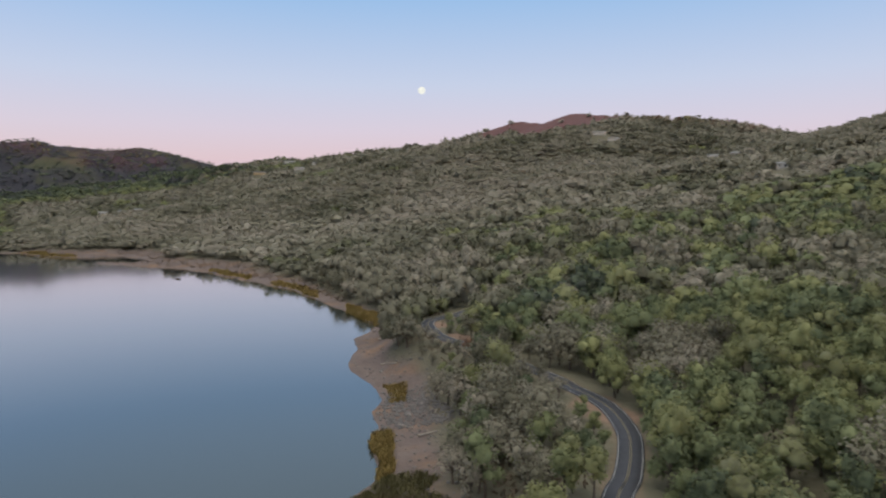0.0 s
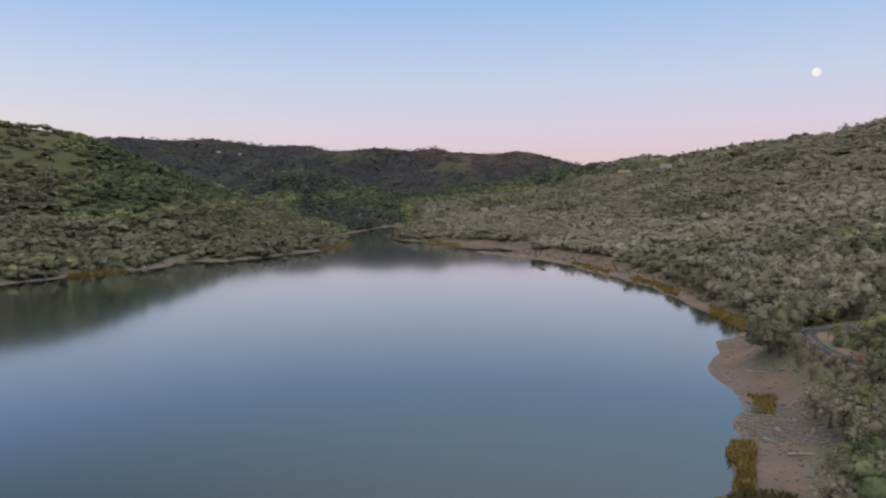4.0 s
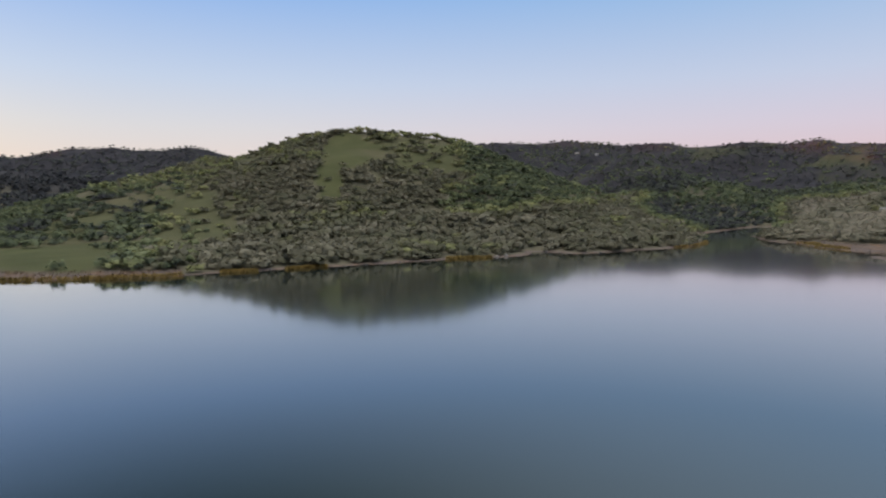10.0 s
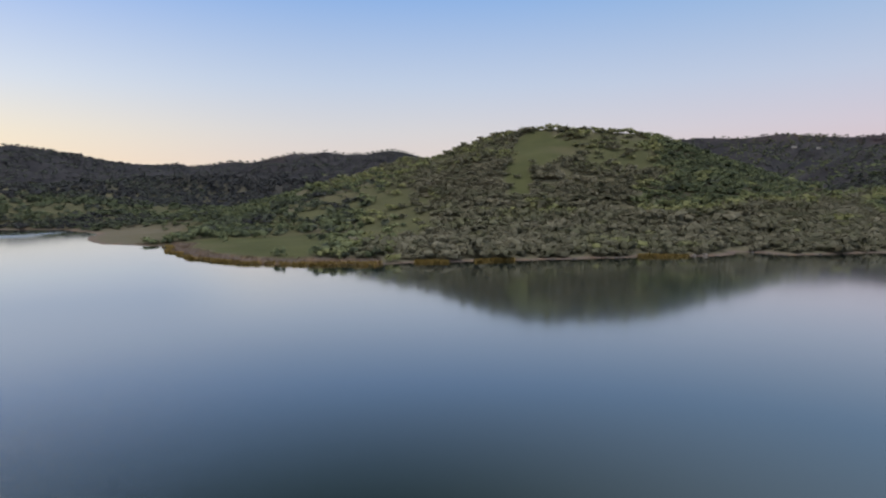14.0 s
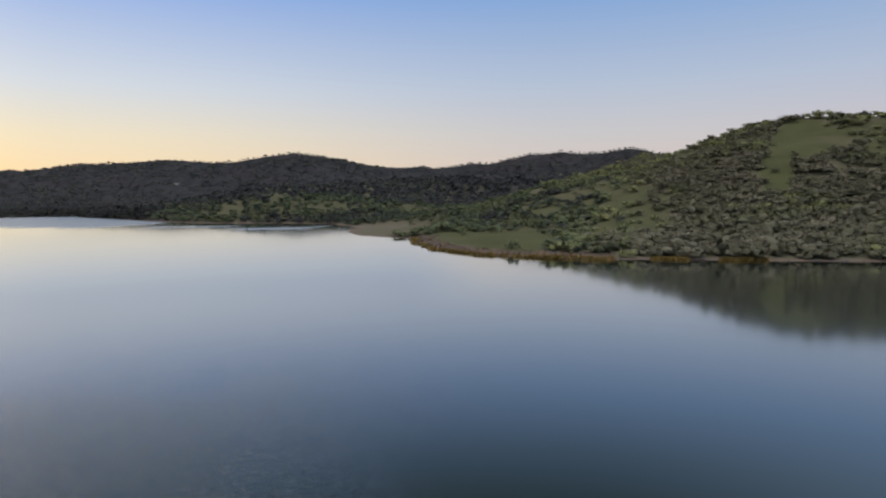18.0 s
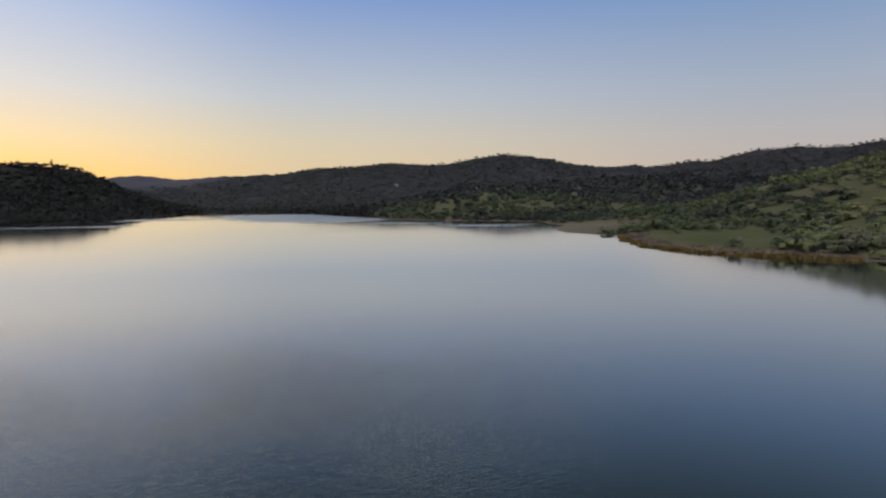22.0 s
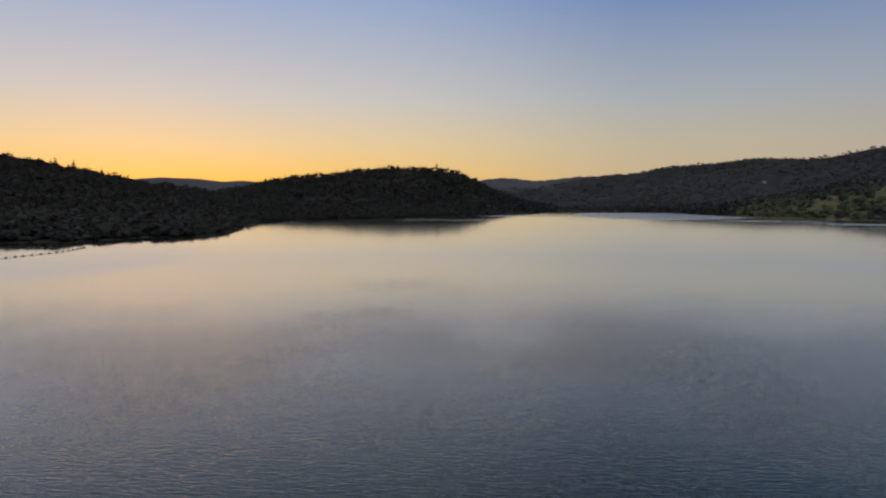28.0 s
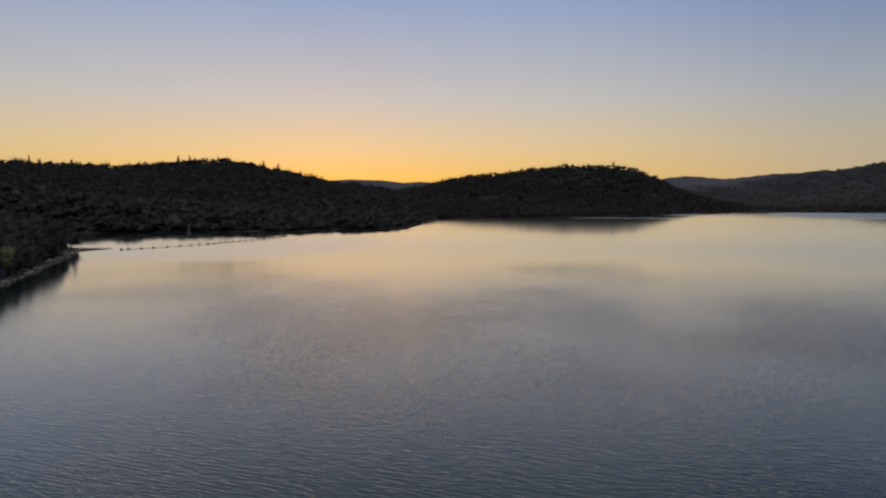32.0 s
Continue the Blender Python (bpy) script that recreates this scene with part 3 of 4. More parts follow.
def house_clearing(x, y):
    """Trees cleared round each house, further on the camera's side so that it shows."""
    out = np.zeros(x.shape)
    for (hx, hy, _), row in zip(SITES, HOUSES):
        d = math.hypot(hx, hy)
        ux, uy = hx / d, hy / d
        along, across = (x - hx) * ux + (y - hy) * uy, (x - hx) * uy - (y - hy) * ux
        out = np.maximum(out, step(1, 0.9, np.hypot((along + 22) / 40, across / (row[2] * 0.6 + 6))))
    return out


# ---- road ----
m_asphalt = plain("asphalt", (0.075, 0.078, 0.09, 1), 0.9, 0.2, 0.25, 0.7)
m_white_line = plain("white_road_paint", (0.6, 0.6, 0.6, 1), 0.7, 0.3, 0.2, 2)
m_yellow_line = plain("yellow_road_paint", (0.36, 0.31, 0.2, 1), 0.7, 0.3, 0.2, 2)
ROAD_DIR = np.gradient(ROAD_LINE, axis=0)
ROAD_DIR /= np.linalg.norm(ROAD_DIR, axis=1)[:, None]
ROAD_SIDE = np.stack([ROAD_DIR[:, 1], -ROAD_DIR[:, 0]], -1)


def road_strip(name, a, b, lift, mat, thick=0.0):
    """A strip along the road from a to b metres beside its middle."""
    rows = []
    for o, z in ((a, lift - thick), (a, lift), (b, lift), (b, lift - thick)):
        p = ROAD_LINE + ROAD_SIDE * o
        rows.append(np.c_[p, np.full(len(p), ROAD_Z + z)])
    v = np.stack(rows, 1).reshape(-1, 3)
    i = np.arange(len(ROAD_LINE) - 1)[:, None] * 4
    f = np.vstack([np.c_[i + k, i + k + 4, i + k + 5, i + k + 1] for k in range(3)])
    return new(name, mesh_of(name, v, f, mat))


road = tagged(road_strip("road", -2.75, 2.75, 0.25, m_asphalt, 0.8), "narrow two lane asphalt road curving through trees", "road", kind="structure")
for name, a, b, mat in (("edge_line", -2.5, -2.3, m_white_line), ("edge_line", 2.3, 2.5, m_white_line),
                        ("centre_line", -0.24, -0.08, m_yellow_line), ("centre_line", 0.08, 0.24, m_yellow_line)):
    line = road_strip(name, a, b, 0.262, mat)
    line.parent = road

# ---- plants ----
# 0.0 is darkened for the backlit west; 0.1 carries the blue of haze
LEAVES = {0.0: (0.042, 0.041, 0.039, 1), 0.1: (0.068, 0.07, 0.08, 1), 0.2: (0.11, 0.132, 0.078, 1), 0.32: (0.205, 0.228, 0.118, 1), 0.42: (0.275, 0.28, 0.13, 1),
          0.5: (0.15, 0.15, 0.098, 1), 0.62: (0.158, 0.15, 0.106, 1), 0.8: (0.272, 0.252, 0.188, 1), 1.0: (0.315, 0.282, 0.225, 1)}


def foliage(name, source, thin=False, gain=1.0):
    """Foliage whose hue runs from dark evergreen and haze blue through olive and yellow green to the grey brown of bare
    oaks.
    """
    m, n = material(name, 0.85, 0.15)
    if source == "tint":
        fac = attr(n, "tint")
    else:
        fac = n.add("ShaderNodeObjectInfo").outputs["Random"]
        fac = n.math("ADD", n.math("MULTIPLY", fac, source[1] - source[0]), source[0])
    island = n.add("ShaderNodeNewGeometry").outputs["Random Per Island"]
    fac = n.math("ADD", fac, n.math("MULTIPLY", n.math("SUBTRACT", island, 0.5), 0.06), clamp=True)
    col = n.ramp(fac, sorted(LEAVES.items()))
    shade = n.math("ADD", n.math("MULTIPLY", island, 0.22), n.math("ADD", 0.76, n.math("MULTIPLY", n.noise(n.pos, 0.8, 3), 0.32)))
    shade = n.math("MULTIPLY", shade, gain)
    mixed = n.mix(1.0, col, (1, 1, 1, 1), "MULTIPLY")
    node = n.add("ShaderNodeVectorMath", op="SCALE")
    n.link(mixed, node.inputs[0])
    n.link(shade, node.inputs["Scale"])
    colour(n, node.outputs[0])
    if thin:
        through_leaf(n, node.outputs[0])
    return m


m_forest = (foliage("forest_crowns", "tint", gain=1.0), foliage("forest_leaves", "tint", True, 1.08))
m_oak = (foliage("oak_crown", (0.2, 0.46)), foliage("oak_leaves", (0.2, 0.46), True))
m_grey = (foliage("grey_crown", (0.62, 1.0), gain=1.05), foliage("grey_twigs", (0.62, 1.0), True, 1.1))
m_bark = plain("bark", (0.14, 0.115, 0.095, 1), 0.95, 0.1, 0.35, 3)
m_reed = plain("reeds", (0.37, 0.27, 0.1, 1), 0.9, 0.1, 0.4, 0.25, True)
rng = np.random.default_rng(7)

CUBE = np.array([[x, y, z] for z in (-1, 1) for x, y in ((-1, -1), (1, -1), (1, 1), (-1, 1))]) / math.sqrt(3)


def round_core():
    """A cube of 24 faces blown up to a ball: the dense heart of a clump of leaves."""
    axis = np.array([-1.0, 0.0, 1.0])
    verts, faces = {}, []
    for k in range(3):
        for side_ in (-1.0, 1.0):
            for i in range(2):
                for j in range(2):
                    face = []
                    for u, v in ((i, j), (i + 1, j), (i + 1, j + 1), (i, j + 1)):
                        p = [0.0, 0.0, 0.0]
                        p[k], p[(k + 1) % 3], p[(k + 2) % 3] = side_, axis[u], axis[v]
                        face.append(verts.setdefault(tuple(p), len(verts)))
                    faces.append(face if side_ > 0 else face[::-1])
    p = np.array(list(verts))
    return p / np.linalg.norm(p, axis=1)[:, None], np.array(faces)


BALL, BALL_FACES = round_core()
CUBE_FACES = np.array([(0, 3, 2, 1), (4, 5, 6, 7), (0, 1, 5, 4), (1, 2, 6, 5), (2, 3, 7, 6), (3, 0, 4, 7)])


def cards(centres, normals, size, tilt=0.7):
    """A leaf spray at each centre: a small square, roughly facing outwards."""
    k = len(centres)
    face = normals + rng.normal(0, tilt, (k, 3))
    face /= np.linalg.norm(face, axis=1)[:, None]
    u = np.cross(face, rng.normal(0, 1, (k, 3)))
    u /= np.linalg.norm(u, axis=1)[:, None]
    v = np.cross(face, u)
    size = (size * rng.uniform(0.6, 1.35, k))[:, None]
    wide = rng.uniform(0.6, 1.0, k)[:, None]
    corners = np.stack([centres - u * size, centres - v * size * wide, centres + u * size * 0.9, centres + v * size * wide], 1)
    return corners.reshape(-1, 3), np.arange(4 * k).reshape(-1, 4), np.repeat(normals, 4, 0)


def crown(blobs, count, size, core=0.78, fine=False, lift=0.5, heart=0):
    """Leaf sprays over a group of round clumps, on dim cores: vertices, faces, normals."""
    blobs = np.array(blobs, float)
    V, F, N = [], [], []
    total = 0
    if core:
        for k, (x, y, z, r) in enumerate(blobs):
            form, sides = (BALL, BALL_FACES) if fine or k < heart else (CUBE, CUBE_FACES)
            pts = form * rng.uniform(0.85, 1.12, (len(form), 1)) * r * core
            V.append(pts + (x, y, z))
            F.append(sides + total)
            up = form + (0, 0, lift)
            N.append(up / np.linalg.norm(up, axis=1)[:, None].clip(0.1))
            total += len(form)
    share = blobs[:, 3] ** 2
    pick = rng.choice(len(blobs), count, p=share / share.sum())
    way = rng.normal(0, 1, (count, 3))
    way[:, 2] = np.abs(way[:, 2]) * rng.choice([1, 1, 1, -0.7], count)
    way /= np.linalg.norm(way, axis=1)[:, None]
    b = blobs[pick]
    centres = b[:, :3] + way * b[:, 3:4] * rng.uniform(0.7, 1.28, (count, 1))
    normals = way + (0, 0, lift)
    normals /= np.linalg.norm(normals, axis=1)[:, None]
    v, f, nn = cards(centres, normals, size, 0.5)
    V.append(v), F.append(f + total), N.append(nn)
    slots = np.r_[np.zeros(sum(len(f) for f in F[:-1]), int), np.ones(len(F[-1]), int)]
    return np.vstack(V), np.vstack(F), np.vstack(N), slots


def limb(bm, a, b, ra, rb, sides=5):
    """A tapered round limb from a to b."""
    a, b = Vector(a), Vector(b)
    turn = (b - a).to_track_quat("Z", "Y").to_matrix()
    ring = [[bm.verts.new(p + turn @ Vector((r * math.cos(t), r * math.sin(t), 0))) for t in np.arange(sides) * 2 * math.pi / sides]
            for p, r in ((a, ra), (b, rb))]
    for i in range(sides):
        bm.faces.new((ring[0][i], ring[0][(i + 1) % sides], ring[1][(i + 1) % sides], ring[1][i]))
    return bm


def oak_blobs(h, r):
    """Clumps of a broad, uneven oak crown of height h and radius r."""
    blobs = [(0, 0, h * 0.66, r * 0.62)]
    for k in range(rng.integers(6, 10)):
        t, out = rng.uniform(0, 2 * math.pi), r * rng.uniform(0.35, 0.68)
        blobs.append((out * math.cos(t), out * math.sin(t), h * rng.uniform(0.3, 0.85), r * rng.uniform(0.3, 0.5)))
    return blobs


def make_tree(name, h, r, leaves, size, mat, label, category, bare=False, cone=False):
    tree = tagged(new(name), label, category)
    if cone:
        blobs = [(rng.uniform(-.12, .12) * r, rng.uniform(-.12, .12) * r, h * z, r * (1.12 - z) * 0.8) for z in (0.25, 0.38, 0.5, 0.62, 0.74, 0.86, 0.95)]
    else:
        blobs = oak_blobs(h, r)
    bm = limb(bmesh.new(), (0, 0, -0.8), (0.1 * r, 0, h * 0.45), 0.055 * r + 0.1, 0.04 * r, 7)
    for x, y, z, rr in blobs:
        limb(bm, (0.06 * r * x / r, 0, h * 0.28), (x * 0.8, y * 0.8, z), 0.03 * r, 0.01 * r)
        if bare:
            for k in range(9):
                way = Vector(rng.normal(0, 1, 3))
                way.z = abs(way.z)
                way.normalize()
                limb(bm, (x * 0.7, y * 0.7, z * 0.92), Vector((x, y, z)) + way * rr * 1.1, 0.008 * r, 0.003 * r, 3)
    part("trunk", bm, m_bark, tree, "rough grey brown bark")
    v, f, nn, slots = crown(blobs, leaves, size, 0.35 if bare else 0.66, fine=True, lift=0.8)
    ob = new("crown", mesh_of("crown", v, f, mat, nn, slots=slots))
    ob.parent = tree
    return tree


def visible_ground():
    """Along each bearing, the height angle of the ground in front of each ring."""
    el = np.arctan2(GZ - EYE, D)
    top = np.maximum.accumulate(el, axis=1)
    return np.hstack([np.full((NA, 1), -1.5), top[:, :-1]])


HIDE = visible_ground()


def seen(x, y, z, extra):
    """Whether something that tall can be seen over the ground in front of it."""
    a = np.arctan2(x, y)
    a = np.where(a > radians(144), a - 2 * math.pi, a)
    d = np.hypot(x, y)
    i = np.clip(np.searchsorted(bearings, a), 0, NA - 1)
    j = np.clip(np.searchsorted(rings, d) - 1, 0, ND - 1)
    return np.arctan2(z + extra - EYE, d) > HIDE[i, j]


def before_road(x, y):
    """The camera's side of the two bends, where trees are shrunk so the road shows."""
    az, d = bearing(x, y)
    out = np.zeros(x.shape)
    for p in ROAD_LINE[::2]:
        a, far_ = math.degrees(math.atan2(p[0], p[1])), math.hypot(*p)
        if (8.4 < a < 17.5 and 100 < far_ < 197) or (-2.5 < a < 2.5 and 222 < far_ < 285):
            out = np.maximum(out, ((np.abs(az - a) * far_ * 0.01745 < 4.5) & (d < far_) & (d > far_ - 40)).astype(float))
    return out


def scatter(near, far, gap, fill, seed):
    """Places for trees on the land between two ranges: x, y, z, spread evenly with gaps."""
    side = np.arange(-far, far, gap)
    x, y = np.meshgrid(side, side)
    r = np.random.default_rng(seed)
    x, y = x.ravel() + r.uniform(-.46, .46, x.size) * gap, y.ravel() + r.uniform(-.46, .46, x.size) * gap
    az, d = bearing(x, y)
    keep = (d > near) & (d < far) & (az > -211) & (az < 40) & (d < np.where(az < -129, 3600, 4150))
    x, y = x[keep], y[keep]
    s = inland(x, y)
    keep = s > beach_width(x, y)
    x, y, s = x[keep], y[keep], s[keep]
    q = np.full(x.shape, 1e9)
    close = np.hypot(x, y) < 900
    q[close], _ = line_distance(x[close], y[close], ROAD_LINE[::3])
    open_land = np.maximum(np.maximum(meadow_mask(x, y), earth_mask(x, y)), np.maximum(flats_mask(x, y), house_clearing(x, y)))
    open_land = np.maximum(open_land, summit_mask(x, y))
    az0, d0 = bearing(x, y)
    clumps = step(0.3, 0.5, fbm(x, y, 55, 3, 83))
    keep = (q > 4.7) & (r.uniform(0, 1, len(x)) < fill * np.clip(1 - 0.985 * open_land, 0, 1) * (0.45 + 0.55 * np.maximum(clumps, (d0 > 2100) | (d0 < 1350) & ((az0 > -77.7) | (az0 < -121)))))
    keep &= (d0 < 2300) | (r.uniform(0, 1, len(x)) < 0.5 + 0.45 * step(0.45, 0.6, fbm(x, y, 170, 3, 87)))
    x, y, s = x[keep], y[keep], s[keep]
    z = height(x, y, s)
    keep = seen(x, y, z, 9)
    return x[keep], y[keep], z[keep], s[keep]


def hue(x, y, z):
    """Which plants grow where, with haze and backlight tones: 0 dark evergreens .. 0.5 yellow green oaks .. 1 bare grey
    brown oaks.
    """
    az, d = bearing(x, y)
    n1, n2 = fbm(x, y, 140, 3, 91) - 0.5, fbm(x, y, 35, 2, 97) - 0.5
    own = np.random.default_rng(3).normal(0, 1, len(x))
    edge = az + 14 * n1 + 1.5 * own
    t = 0.8 + 0.75 * n1 + 0.35 * n2 + 0.07 * own                               # mixed bare oaks
    green = step(-8, 10, az + n1 * 20) * step(850, 300, d + 450 * n1) * (az > -40)
    mixed = 0.33 + 0.5 * n2 + 0.12 * own + 0.42 * step(0.04, 0.16, fbm(x, y, 28, 2, 99) - 0.5)
    t = t + (mixed - t) * green                                                 # green oaks by the road
    t = t + (0.74 + 0.06 * own - t) * step(1, 0.7, np.hypot((az - 20.5) / 3.8, (d - 190) / 26) + n2)     # a pale bare thicket
    t = t + (0.78 + 0.3 * n2 + 0.12 * own - t) * 0.8 * step(1, 0.7, np.hypot((az - 5) / 8, (d - 165) / 60) + n2) * (own > -0.8)     # grey willows above the beach
    hill = step(-38, -42, edge) * step(1700, 1500, d)
    up = step(70, 130, z + 60 * n1)
    t = t + (0.61 + 0.26 * n1 + 0.25 * n2 + 0.05 * own - 0.1 * up - t) * hill
    dark = hill * step(-63.5, -59.4, edge) * step(-47, -51.2, edge) * step(35, 55, z + 50 * n1)
    t = t + (0.17 + 0.06 * np.abs(own) - t) * dark
    # foothill woods sink with range towards the tint that holds the haze
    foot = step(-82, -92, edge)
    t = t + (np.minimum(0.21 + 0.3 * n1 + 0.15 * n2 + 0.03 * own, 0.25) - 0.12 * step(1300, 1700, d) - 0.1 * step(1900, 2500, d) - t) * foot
    # western trees take the darkest tint, which stands in for their backlight
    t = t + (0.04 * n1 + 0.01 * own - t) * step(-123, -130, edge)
    # far southern woods turn bluish: haze painted into their tint
    slate_haze = step(2250, 2500, d) * step(-80, -84, az)
    t = t + (0.12 + 0.012 * own - t) * slate_haze
    # northern woods are toned down with range for haze too
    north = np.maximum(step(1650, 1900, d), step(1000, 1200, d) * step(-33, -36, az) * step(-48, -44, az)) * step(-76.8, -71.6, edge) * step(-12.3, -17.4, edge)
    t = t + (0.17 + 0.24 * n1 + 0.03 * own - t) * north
    return np.clip(t, np.where((d < 600) & (az > -60), 0.17, np.where(az > -125, 0.09, 0.0)), 1.0)


def plant(name, label, template_list, x, y, z, scale, tint, mat, tall=1.0):
    """Joins many far trees, each a turned and scaled copy of a template, into one object of stuff."""
    V, F, N, T, M = [], [], [], [], []
    total = 0
    r = np.random.default_rng(len(x))
    pick = r.integers(0, len(template_list), len(x))
    for k, (tv, tf, tn, tm) in enumerate(template_list):
        i = np.nonzero(pick == k)[0]
        if not len(i):
            continue
        a = r.uniform(0, 2 * math.pi, len(i))
        c, sn = np.cos(a), np.sin(a)
        turn = lambda p: np.stack([c[:, None] * p[:, 0] - sn[:, None] * p[:, 1], sn[:, None] * p[:, 0] + c[:, None] * p[:, 1],
                                   np.broadcast_to(p[:, 2], (len(i), len(p)))], -1)
        sc = scale[i][:, None, None]
        high = r.uniform(0.8, 1.25, (len(i), 1, 1)) * tall
        v = turn(tv) * sc * np.concatenate([np.ones((len(i), 1, 2)), high], -1) + np.stack([x[i], y[i], z[i] - 0.4], -1)[:, None, :]
        V.append(v.reshape(-1, 3)), N.append(turn(tn).reshape(-1, 3))
        F.append((tf[None] + (np.arange(len(i)) * len(tv))[:, None, None]).reshape(-1, 4) + total)
        T.append(np.repeat(tint[i], len(tv)))
        M.append(np.tile(tm, len(i)))
        total += len(i) * len(tv)
    ob = new(name, mesh_of(name, np.vstack(V), np.vstack(F), mat, np.vstack(N), slots=np.concatenate(M), tint=np.concatenate(T)))
    return tagged(ob, label, "trees", kind="stuff")


# the trees nearest to the camera, each one a thing
OAKS = [make_tree("oak_tree", 7.4 + 0.5 * k, 3.0 + 0.2 * k, 580, 0.3, m_oak, "round evergreen oak with dense olive green leaves", "tree")
        for k in range(6)]
GREYS = [make_tree("bare_oak_tree", 8.5 + 0.6 * k, 3.7 + 0.2 * k, 520, 0.28, m_grey, "leafless grey oak with lichen covered twigs", "tree", bare=True)
         for k in range(4)]
for ob in OAKS + GREYS:
    tagged(ob, group="trees by the road")
X, Y, Z, S = scatter(70, 255, 6.3, 0.97, 1)
tints = hue(X, Y, Z)
order = np.argsort(np.hypot(X, Y))
used = set()
low = before_road(X, Y)
for i in order[:400]:
    kinds = OAKS if tints[i] < 0.56 else GREYS
    src = kinds[rng.integers(len(kinds))]
    size = rng.uniform(0.8, 1.55) * (1 - 0.52 * low[i])
    m = Matrix.Translation((X[i], Y[i], Z[i])) @ pose(0, 0, 0, rng.normal(0, 2), rng.normal(0, 2), rng.uniform(0, 360))
    if src.name in used:
        ob = copy_thing(src, m)
    else:
        used.add(src.name)
        ob = src
        ob.matrix_basis = m
    ob.scale = (size, size, size * rng.uniform(0.85, 1.15))
for src in OAKS + GREYS:
    if src.name not in used:
        for o in (*src.children_recursive, src):
            bpy.data.objects.remove(o)

m_yellow = (foliage("yellow_crown", (0.4, 0.44)), foliage("yellow_leaves", (0.4, 0.44), True))
first_yellow = make_tree("oak_tree", 8.2, 3.6, 620, 0.3, m_yellow, "broad oak with fresh yellow green leaves above the beach", "tree")
tagged(first_yellow, group="trees by the road")
for k, (az, d, size) in enumerate(((4.6, 107, 1.0), (7.2, 109, 0.85), (9.6, 104, 1.1), (12.0, 112, 0.7), (24.6, 128, 0.8), (33.0, 140, 0.9))):
    p = spot(az, d)
    m = pose(p.x, p.y, float(height(np.array([p.x]), np.array([p.y]))[0]), 0, 0, 73 * k)
    if k:
        first_tree = copy_thing(first_yellow, m)
    else:
        first_yellow.matrix_basis = m
        first_tree = first_yellow
    first_tree.scale = (size, size, size)

rest = order[400:]
NEAR = [crown(oak_blobs(2.0, 1.0), 120, 0.165, 0.8, lift=1.5, heart=3) for k in range(6)]


def thicket():
    """A few small round crowns grown into one another."""
    turns = rng.uniform(0, 2 * math.pi) + np.arange(3) * 2.1 + rng.normal(0, 0.3, 3)
    return [(0.5 * math.cos(t), 0.5 * math.sin(t), rng.uniform(0.55, 0.95), rng.uniform(0.48, 0.66)) for t in turns]


MID = [crown(thicket(), 30, 0.26, 0.82, heart=1, lift=3.2) for k in range(10)]
BEYOND = [crown(thicket(), 18, 0.34, 0.8, lift=3.2) for k in range(10)]
HIGH = [crown([(0, 0, 0.8, 0.8), (0.4, 0.1, 0.6, 0.6)], 11, 0.42, 0.95, lift=3.5) for k in range(8)]
FAR = [crown([(0, 0, 0.6, 0.8)], 5, 0.5, 1.0, lift=2.5) for k in range(8)]
CONES = [crown([(0, 0, 0.75, 0.6), (0, 0, 1.5, 0.38), (0.05, 0, 2.2, 0.2)], 9, 0.3, 1.0) for k in range(6)]


def forest(name, label, kind, near, far, gap, fill, size, seed, extra=None, west=None, tall=1.0):
    x, y, z, s = scatter(near, far, gap, fill, seed)
    if west is not None:
        keep = (bearing(x, y)[0] < -139) == west
        x, y, z = x[keep], y[keep], z[keep]
    if extra is not None:
        x, y, z = np.r_[x, extra[0]], np.r_[y, extra[1]], np.r_[z, extra[2]]
    r = np.random.default_rng(seed + 50)
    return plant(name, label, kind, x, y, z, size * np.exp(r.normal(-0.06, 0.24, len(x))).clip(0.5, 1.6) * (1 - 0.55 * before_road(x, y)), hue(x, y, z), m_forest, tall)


forest("oak_woodland", "mixed green and grey oaks covering the lower slope", NEAR, 255, 480, 7.2, 0.97, 4.9, 2, (X[rest], Y[rest], Z[rest]))
forest("hillside_woodland", "dense grey brown oak wood on the hillsides round the lake", MID, 480, 820, 9.8, 0.98, 7.3, 3, tall=0.7)
forest("higher_woodland", "dense grey brown oak wood higher up the hillsides", BEYOND, 820, 1350, 10.2, 0.98, 7.7, 7, tall=0.64)
forest("upper_woodland", "oak woods on the upper slopes", HIGH, 1350, 2100, 14, 0.95, 8.6, 4, west=False, tall=0.65)
forest("conifer_woodland", "conifer wood on the western hills, darkened in colour for backlight", CONES, 1350, 2100, 15, 0.95, 5.4, 4, west=True, tall=0.8)
forest("conifer_thicket", "thicket under the conifers of the western hills, darkened in colour for backlight", HIGH, 1350, 2100, 14, 0.98, 9.0, 6, west=True, tall=0.5)
forest("distant_woodland", "distant woods on the mountains, tinted dark and bluish for haze", FAR, 2100, 4200, 17, 0.95, 7.6, 5, tall=0.5)

# ---- conifers that stand out on the crests ----
m_pine = (foliage("pine_crown", (0.0, 0.14)), foliage("pine_needles", (0.0, 0.14), True))
PINES = [make_tree("pine_tree", 11 + 2 * k, 3.2, 90, 0.75, m_pine, "dark pine standing out on the crest of a hill", "tree", cone=True) for k in range(3)]
m_crest = (foliage("crest_crown", (0.13, 0.26)), foliage("crest_leaves", (0.13, 0.26), True))
CREST_OAKS = [make_tree("crest_oak_tree", 7.5 + k, 3.8, 150, 0.55, m_crest, "dark round oak standing on the crest of a hill", "tree") for k in range(3)]
for ob in PINES + CREST_OAKS:
    tagged(ob, group="trees on the crests")
taken = set()


